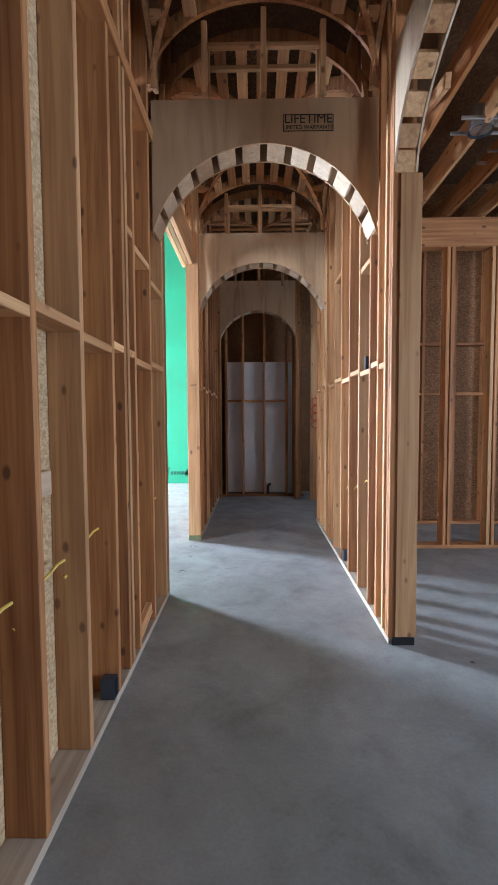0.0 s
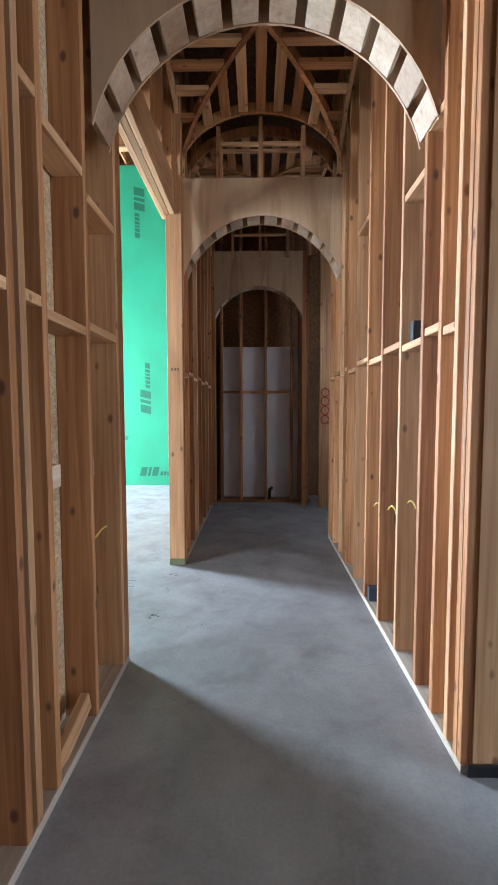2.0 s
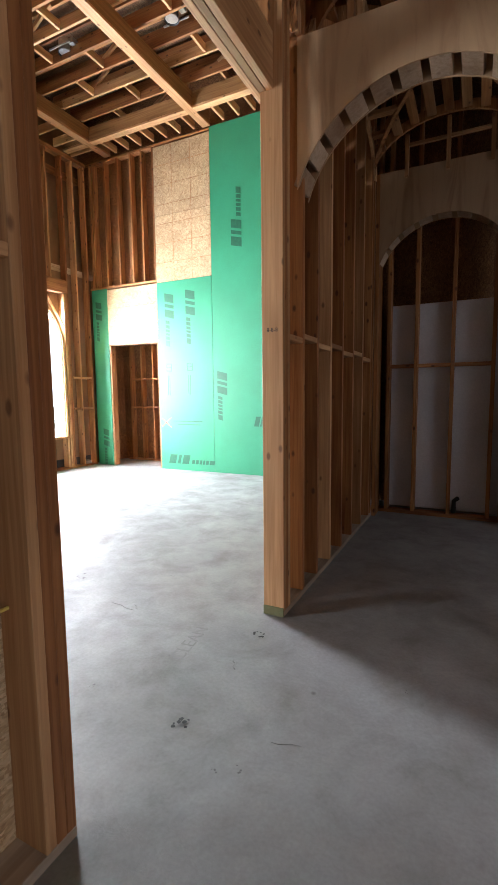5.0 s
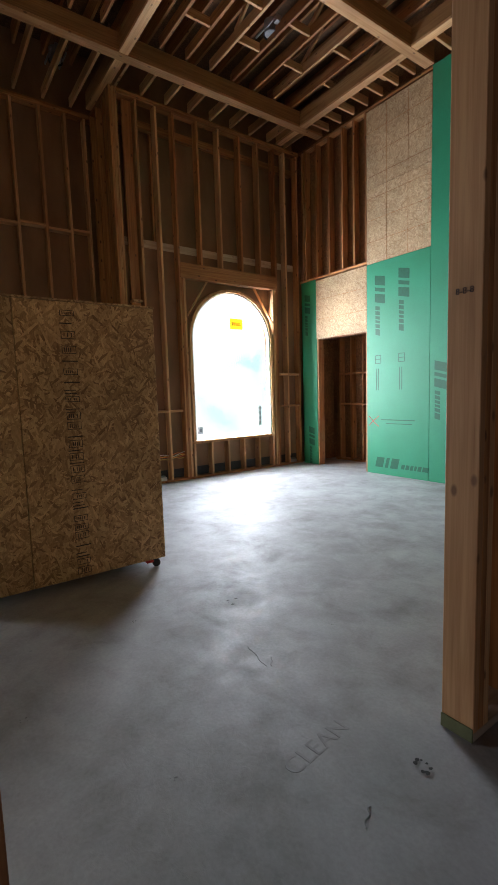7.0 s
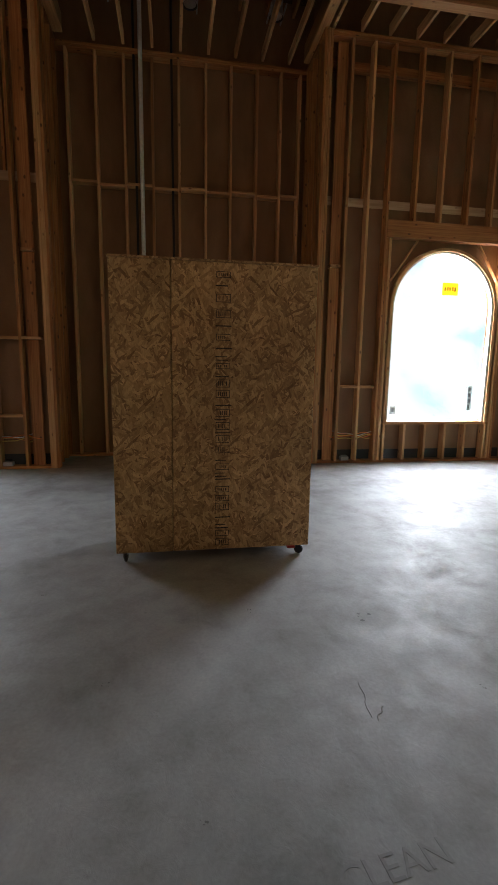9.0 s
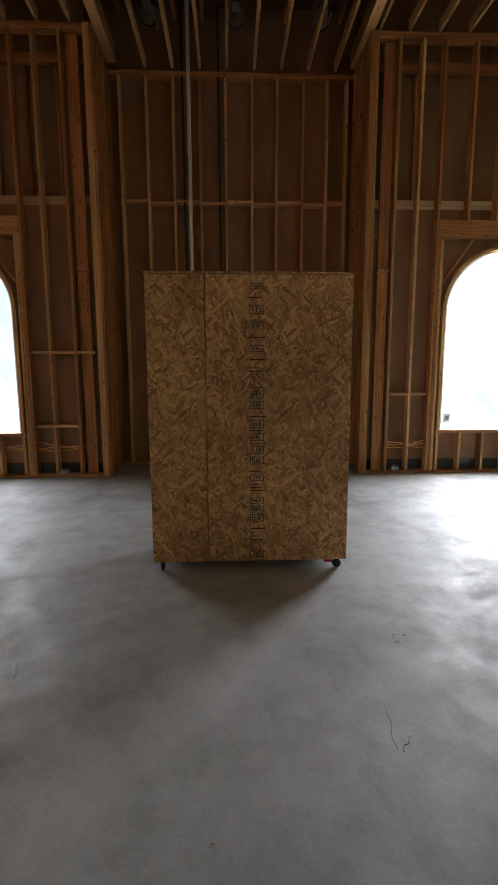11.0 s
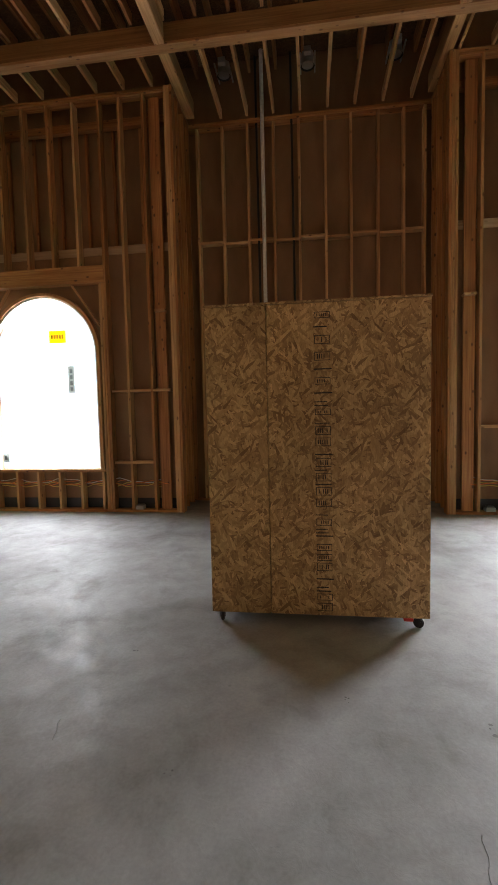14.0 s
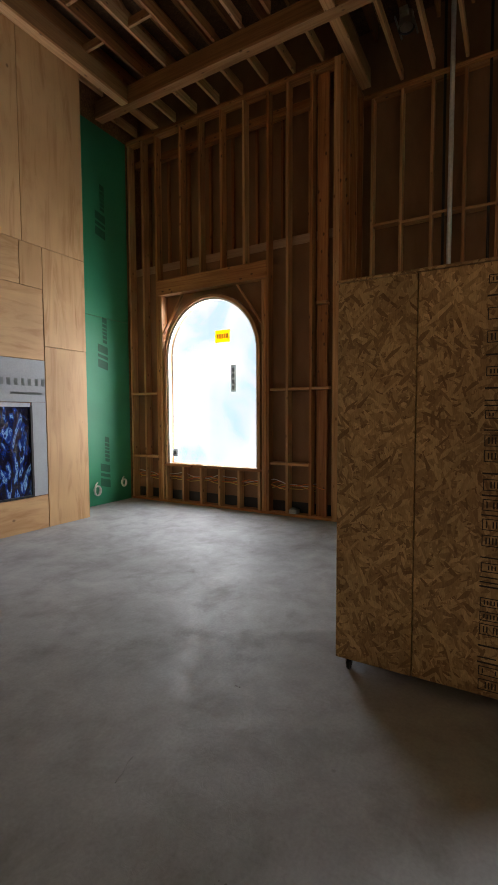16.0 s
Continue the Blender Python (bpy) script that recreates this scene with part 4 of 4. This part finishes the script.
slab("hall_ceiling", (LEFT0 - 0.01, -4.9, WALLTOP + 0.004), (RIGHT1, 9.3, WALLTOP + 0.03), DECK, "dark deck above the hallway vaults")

# end of the hallway: studs before a white board
end = group_thing("wall_end", "white board behind bare studs at the hallway's end", "wall", "structure", at=(0.05, 8.5, 0))
board("white_board", (-0.58, 8.435, 0.06), (0.68, 8.45, 2.42), FOAM, end)
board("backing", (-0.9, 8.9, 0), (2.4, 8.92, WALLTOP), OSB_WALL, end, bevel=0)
for x in (-0.72, -0.60, -0.30, 0.08, 0.48, 0.60, 0.72):
    board("stud", (x, 8.30, T), (x + T, 8.43, WALLTOP), STUD, end)
for a, b in ((-0.56, -0.30), (-0.26, 0.08), (0.12, 0.48)):
    board("blocking", (a, 8.30, 1.70), (b, 8.43, 1.738), STUD, end)
board("plate", (-0.9, 8.30, 0), (0.8, 8.43, T), STUD, end)
tagged(tube("drain_pipe", [(0.16, 8.40, 0.02), (0.16, 8.40, 0.18), (0.20, 8.36, 0.22)], 0.025, RUBBER), "short black drain stub at the foot of the white board", "pipe")
for y in (8.05,):
    for xa, xb in ((LEFT1 + 0.065, -0.66), (0.63, 0.70)):
        jam = group_thing("arch_jamb", "built-up stud jamb under the far arch", "jamb", "structure", at=(xa, y, 0))
        board("stud", (xa, y, 0), (xb, y + 0.2, 3.75), STUD, jam)
door_post = group_thing("door_post", "warm timber door post with red marker scrawl", "post", "structure", at=(0.95, 7.9, 0))
board("stud", (0.87, 7.9, 0), (1.03, 7.99, WALLTOP), PALE, door_post)
mk = group_thing("marker_scrawl", "red marker scrawl on the timber door post", "marking", at=(0.95, 7.897, 1.5))
for k in range(4):
    pts = [(0.95 + 0.055 * math.cos(a * 0.5), 7.896, 1.3 + k * 0.13 + 0.06 * math.sin(a * 0.5)) for a in range(13)]
    tube("stroke", [(p[0] - 0.95, p[1] - 7.897, p[2] - 1.5) for p in pts], 0.008, REDMARK, mk)
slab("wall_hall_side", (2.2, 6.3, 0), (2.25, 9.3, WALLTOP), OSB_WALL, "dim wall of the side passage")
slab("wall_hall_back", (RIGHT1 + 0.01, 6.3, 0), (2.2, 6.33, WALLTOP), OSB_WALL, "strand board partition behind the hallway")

# ---- arch into the side room ----
side = group_thing("arch_side", "curved plywood arch framing over the side room's opening", "arch", "structure", at=(0.83, 1.6, 3.0))
hy, cy0 = 1.30, 2.88 - 1.30
line = [(cy0 + hy * math.cos(radians(a)), 2.88 + 0.62 * math.sin(radians(a))) for a in range(0, 181, 6)]
for xa, xb in ((RIGHT0 + 0.001, RIGHT0 + 0.013), (RIGHT1 - 0.012, RIGHT1)):
    ob = arch_sheet("sheathing", line, 3.6, "x", xa, xb, BLOCKWOOD, side)
    ob.matrix_basis = Matrix.Translation(-side.location)
for k in range(16):
    th = radians(180 * (k + 0.5) / 16)
    ob = new("block", box_mesh((RIGHT1 - RIGHT0 - 0.028, 0.12, T), PALE, 0.003))
    ob.parent = side
    p = Vector(((RIGHT0 + RIGHT1) / 2, cy0 + (hy + 0.02) * math.cos(th), 2.88 + 0.64 * math.sin(th))) - side.location
    tang = math.atan2(0.62 * math.cos(th), -hy * math.sin(th))
    ob.matrix_basis = Matrix.Translation(p) @ Matrix.Rotation(tang, 4, "X")
board("post", (RIGHT0, cy0 - hy - 0.12, 0), (RIGHT1, cy0 - hy, 3.6), STUD, side)
slab("wall_right_back", (RIGHT0, -4.9, 0), (RIGHT1, cy0 - hy - 0.122, WALLTOP), OSB_WALL, "strand board wall beside the entry")

# ---- side room ----
partition = group_thing("wall_side_partition", "open stud partition with a deep header in the side room", "wall", "structure", at=(3, 5.1, 0))
board("plate", (1.1, 5.0, 0), (5.9, 5.14, T), STUD, partition)
board("header", (RIGHT1 + 0.005, 5.0, 3.2), (5.9, 5.14, 3.5), STUD, partition)
for i, x in enumerate((1.95, 2.0, 2.42, 2.47, 2.9, 3.3, 3.7, 4.1, 4.5, 4.9)):
    board("stud", (x, 5.0, T), (x + T, 5.14, 3.2), PALE if i % 3 == 2 else STUD, partition)
side_wall = group_thing("wall_side_far", "strand board wall with studs in front beyond the partition", "wall", "structure", at=(3, 6.2, 0))
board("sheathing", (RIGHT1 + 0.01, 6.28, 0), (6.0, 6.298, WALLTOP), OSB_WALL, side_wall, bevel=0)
for k in range(11):
    board("stud", (1.3 + k * 0.406, 6.14, T), (1.3 + k * 0.406 + T, 6.279, 3.6), STUD, side_wall)
for k in range(10):
    for z in (1.70, 2.35):
        board("blocking", (1.3 + k * 0.406 + T, 6.14, z), (1.3 + (k + 1) * 0.406, 6.279, z + T), STUD, side_wall)
board("plate", (1.1, 6.14, 0), (5.9, 6.279, T), STUD, side_wall)
side_ceiling = group_thing("side_room_joists", "open ceiling joists of the side room", "joist", "structure", at=(3, 2.5, 3.9))
for k in range(13):
    board("joist", (RIGHT1 + 0.02 + k * 0.406, -1, 3.72), (RIGHT1 + 0.02 + k * 0.406 + T, 6.27, 3.95), STUD if k % 2 else PALE, side_ceiling)
for k in range(6):
    strut("brace", (1.2 + k * 0.7, 3.2, 3.62), (1.5 + k * 0.7, 4.9, 4.3), T, 0.09, PALE, side_ceiling, (0, 0, 1))
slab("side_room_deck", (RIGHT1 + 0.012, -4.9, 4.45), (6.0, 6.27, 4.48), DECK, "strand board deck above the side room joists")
can_light((1.75, 3.9, 3.72))
can_light((2.25, 4.5, 3.80))

# ---- rolling board cart ----
cart = group_thing("board_cart", "tall strand board box on black casters standing on the slab", "cart", at=(-3.6, 4.515, 0))
CX0, CX1, CY0, CY1, CZ0, CZ1 = -3.90, -3.315, 3.80, 5.235, 0.085, 2.135
board("front_panel", (CX1 - 0.018, CY0, CZ0), (CX1, CY0 + 0.405, CZ1), OSB, cart)
board("front_panel", (CX1 - 0.018, CY0 + 0.409, CZ0 + 0.001), (CX1 - 0.001, CY1, CZ1 - 0.001), OSB, cart)
board("back_panel", (CX0, CY0, CZ0), (CX0 + 0.018, CY1, CZ1), OSB, cart)
board("side_panel", (CX0 + 0.019, CY0 + 0.004, CZ0), (CX1 - 0.019, CY0 + 0.022, CZ1 - 0.004), OSB, cart)
board("side_panel", (CX0 + 0.019, CY1 - 0.022, CZ0), (CX1 - 0.019, CY1 - 0.004, CZ1 - 0.004), OSB, cart)
board("top_panel", (CX0 - 0.004, CY0 - 0.008, CZ1 + 0.001), (CX1 + 0.006, CY1 + 0.006, CZ1 + 0.016), OSB, cart)
board("base_panel", (CX0 + 0.019, CY0 + 0.023, CZ0), (CX1 - 0.019, CY1 - 0.023, CZ0 + 0.018), OSB, cart)
rng = random.Random(4)
z = CZ1 - 0.06
while z > CZ0 + 0.06:
    h = rng.choice((0.008, 0.04, 0.055, 0.045, 0.006))
    y0 = 4.515
    if h > 0.035:
        for ya, yb, za, zb in ((y0, y0 + 0.10, z - 0.004, z), (y0, y0 + 0.10, z - h, z - h + 0.004), (y0, y0 + 0.004, z - h + 0.004, z - 0.004), (y0 + 0.096, y0 + 0.10, z - h + 0.004, z - 0.004)):
            board("print", (CX1 + 0.0, ya, za), (CX1 + 0.0012, yb, zb), BLACK_INK, cart, bevel=0)
        for k in range(5):
            if rng.random() < 0.75:
                board("print", (CX1, y0 + 0.016 + k * 0.014, z - h + 0.012), (CX1 + 0.0012, y0 + 0.022 + k * 0.014, z - 0.012), BLACK_INK, cart, bevel=0)
    else:
        board("print", (CX1, y0 - 0.004, z - h), (CX1 + 0.0012, y0 + rng.uniform(0.07, 0.115), z), BLACK_INK, cart, bevel=0)
    z -= h + rng.choice((0.014, 0.022, 0.05, 0.018))


def caster(at, turn):
    c = new("caster")
    c.parent = cart
    c.matrix_basis = Matrix.Translation(Vector(at) - cart.location) @ Matrix.Rotation(radians(turn), 4, "Z")
    bm = bmesh.new()
    bmesh.ops.create_cone(bm, cap_ends=True, segments=24, radius1=0.034, radius2=0.034, depth=0.024)
    bmesh.ops.bevel(bm, geom=[e for e in bm.edges if abs(e.verts[0].co.z - e.verts[1].co.z) < 1e-4], offset=0.006, segments=2, affect="EDGES")
    bmesh.ops.rotate(bm, matrix=Matrix.Rotation(radians(90), 3, "X"), verts=bm.verts)
    w = from_bm("wheel", bm, RUBBER, c)
    w.location = (0, 0, 0.034)
    bm = bmesh.new()
    for s in (-1, 1):
        m = bmesh.ops.create_cube(bm, size=1.0)["verts"]
        bmesh.ops.scale(bm, vec=(0.03, 0.003, 0.05), verts=m)
        bmesh.ops.translate(bm, vec=(0, s * 0.016, 0.055), verts=m)
    m = bmesh.ops.create_cube(bm, size=1.0)["verts"]
    bmesh.ops.scale(bm, vec=(0.06, 0.06, 0.004), verts=m)
    bmesh.ops.translate(bm, vec=(0, 0, 0.082), verts=m)
    from_bm("fork", bm, BLACK, c)


for y, t in ((CY0 + 0.06, 10), (CY1 - 0.06, 70)):
    caster((CX1 - 0.06, y, 0), t)
    caster((CX0 + 0.06, y, 0), t + 30)
board("brake_pedal", (CX1 - 0.06, CY1 - 0.16, 0.055), (CX1 - 0.02, CY1 - 0.10, 0.075), RED, cart, "red caster brake pedal")

# ---- small things ----
# bundles of cable through the window wall
for y0, y1 in ((-1.0, 2.4), (6.6, 7.4)):
    for k in range(5):
        pts = []
        for i in range(41):
            y = y0 + (y1 - y0) * i / 40
            pts.append((WEST - 0.11 + 0.012 * k, y, 0.40 + 0.03 * (k % 3) + 0.03 * math.sin(y * 7.5 + k * 1.1) + 0.012 * math.sin(y * 19 + k)))
        tagged(tube("wall_cable", pts, 0.006, (YELLOW, ORANGE, PVC)[k % 3]), "thin coloured electrical cable strung through the window wall", "cable", "window wall cables")
for y in (1.95, 6.85, 9.72):
    b = group_thing("floor_outlet", "grey steel outlet box resting on the bottom plate", "electrical box", at=(WEST - 0.07, y, T))
    board("body", (WEST - 0.12, y - 0.06, T), (WEST - 0.01, y + 0.06, T + 0.055), STEEL, b)
    board("cover", (WEST - 0.10, y - 0.045, T + 0.055), (WEST - 0.03, y + 0.045, T + 0.075), PAPER, b)
# rope coils on the green wall
for x, z, r in ((-5.95, 0.24, 0.075), (-6.52, 0.30, 0.06)):
    pts = [(x + r * (0.8 + 0.05 * math.sin(a * 0.37)) * math.cos(a * 0.35), SOUTH + 0.02 + 0.0006 * a, z + r * math.sin(a * 0.35)) for a in range(56)]
    pts += [(x + r * 0.5, SOUTH + 0.03, z + r * 1.2), (x - r * 0.2, SOUTH + 0.02, z + r * 1.7)]
    tagged(tube("rope_coil", pts, 0.011, ROPE), "small coil of white cable hung on the green wall", "cable coil")


def blotch(name, at, radius, seed, mat, label, n=9):
    """A flat ragged mark a little above the slab."""
    r, bm = random.Random(seed), bmesh.new()
    for k in range(n):
        a, d = r.uniform(0, 6.28), radius * math.sqrt(r.random())
        c, s = Vector((d * math.cos(a), d * math.sin(a), 0.0025)), radius * r.uniform(0.12, 0.35)
        ring = [bm.verts.new(c + Vector((s * r.uniform(0.6, 1.1) * math.cos(q * 0.9), s * r.uniform(0.6, 1.1) * math.sin(q * 0.9), 0.0004 * k))) for q in range(7)]
        bm.faces.new(ring)
    ob = from_bm(name, bm, mat)
    ob.location = at
    return tagged(ob, label, "stain")


blotch("floor_pit", (-0.76, 5.08, 0), 0.035, 3, BLACK, "dark ragged pit in the concrete slab")
blotch("floor_pit", (-0.75, 4.26, 0), 0.04, 5, BLACK, "dark ragged pit in the concrete slab")
for i, (x, y, r) in enumerate(((-0.42, 4.15, 0.02), (-0.5, 4.10, 0.016), (-1.75, 5.6, 0.018), (-2.4, 5.3, 0.05), (-1.3, 4.3, 0.015), (-2.0, 3.9, 0.02), (-2.55, 4.65, 0.022), (0.1, 4.9, 0.012), (-1.6, 3.2, 0.025), (-2.9, 3.4, 0.02), (0.25, 3.9, 0.012), (-1.1, 6.2, 0.02))):
    blotch("floor_speck", (x, y, 0), r, 20 + i, MARK, "small dark chip on the concrete slab", 4)
for i, (x, y, a, L) in enumerate(((-1.75, 5.03, 170, 0.22), (-1.66, 5.06, 140, 0.1), (-0.75, 4.75, 120, 0.1), (-2.2, 3.3, 20, 0.14), (-0.3, 4.35, 20, 0.12))):
    pts = [(x + L * (q / 8 - 0.5) * math.cos(radians(a)) + 0.005 * math.sin(q * 1.7), y + L * (q / 8 - 0.5) * math.sin(radians(a)) + 0.005 * math.cos(q * 1.3), 0.001) for q in range(9)]
    tagged(tube("floor_scratch", pts, 0.0016, FAINT), "thin dark scratch across the concrete slab", "scratch")
tagged(lettering("floor_writing", "CLEAN", 0.115, pose(-1.08, 4.84, 0.0002, 0, 0, 97), FAINT), "faint pencilled word on the concrete slab", "writing")
# treated stubs under the posts
board("foot_block", (LEFT0 + 0.06, 5.336, 0), (LEFT1 + 0.06, 5.3445, 0.06), TREATED, far_left, "green treated foot block")
board("foot_block", (RIGHT0 + 0.02, 2.876, 0), (RIGHT1 + 0.02, 2.8845, 0.05), BLACK, right, "black foot block")
# nail heads and pencilled figures on the opening's post
fig = lettering("post_writing", "8-8-8", 0.034, pose(LEFT0 + 0.13, 5.343, 1.80, 90), BLACK_INK)
tagged(fig, "pencilled figures on the pale timber post", "writing")
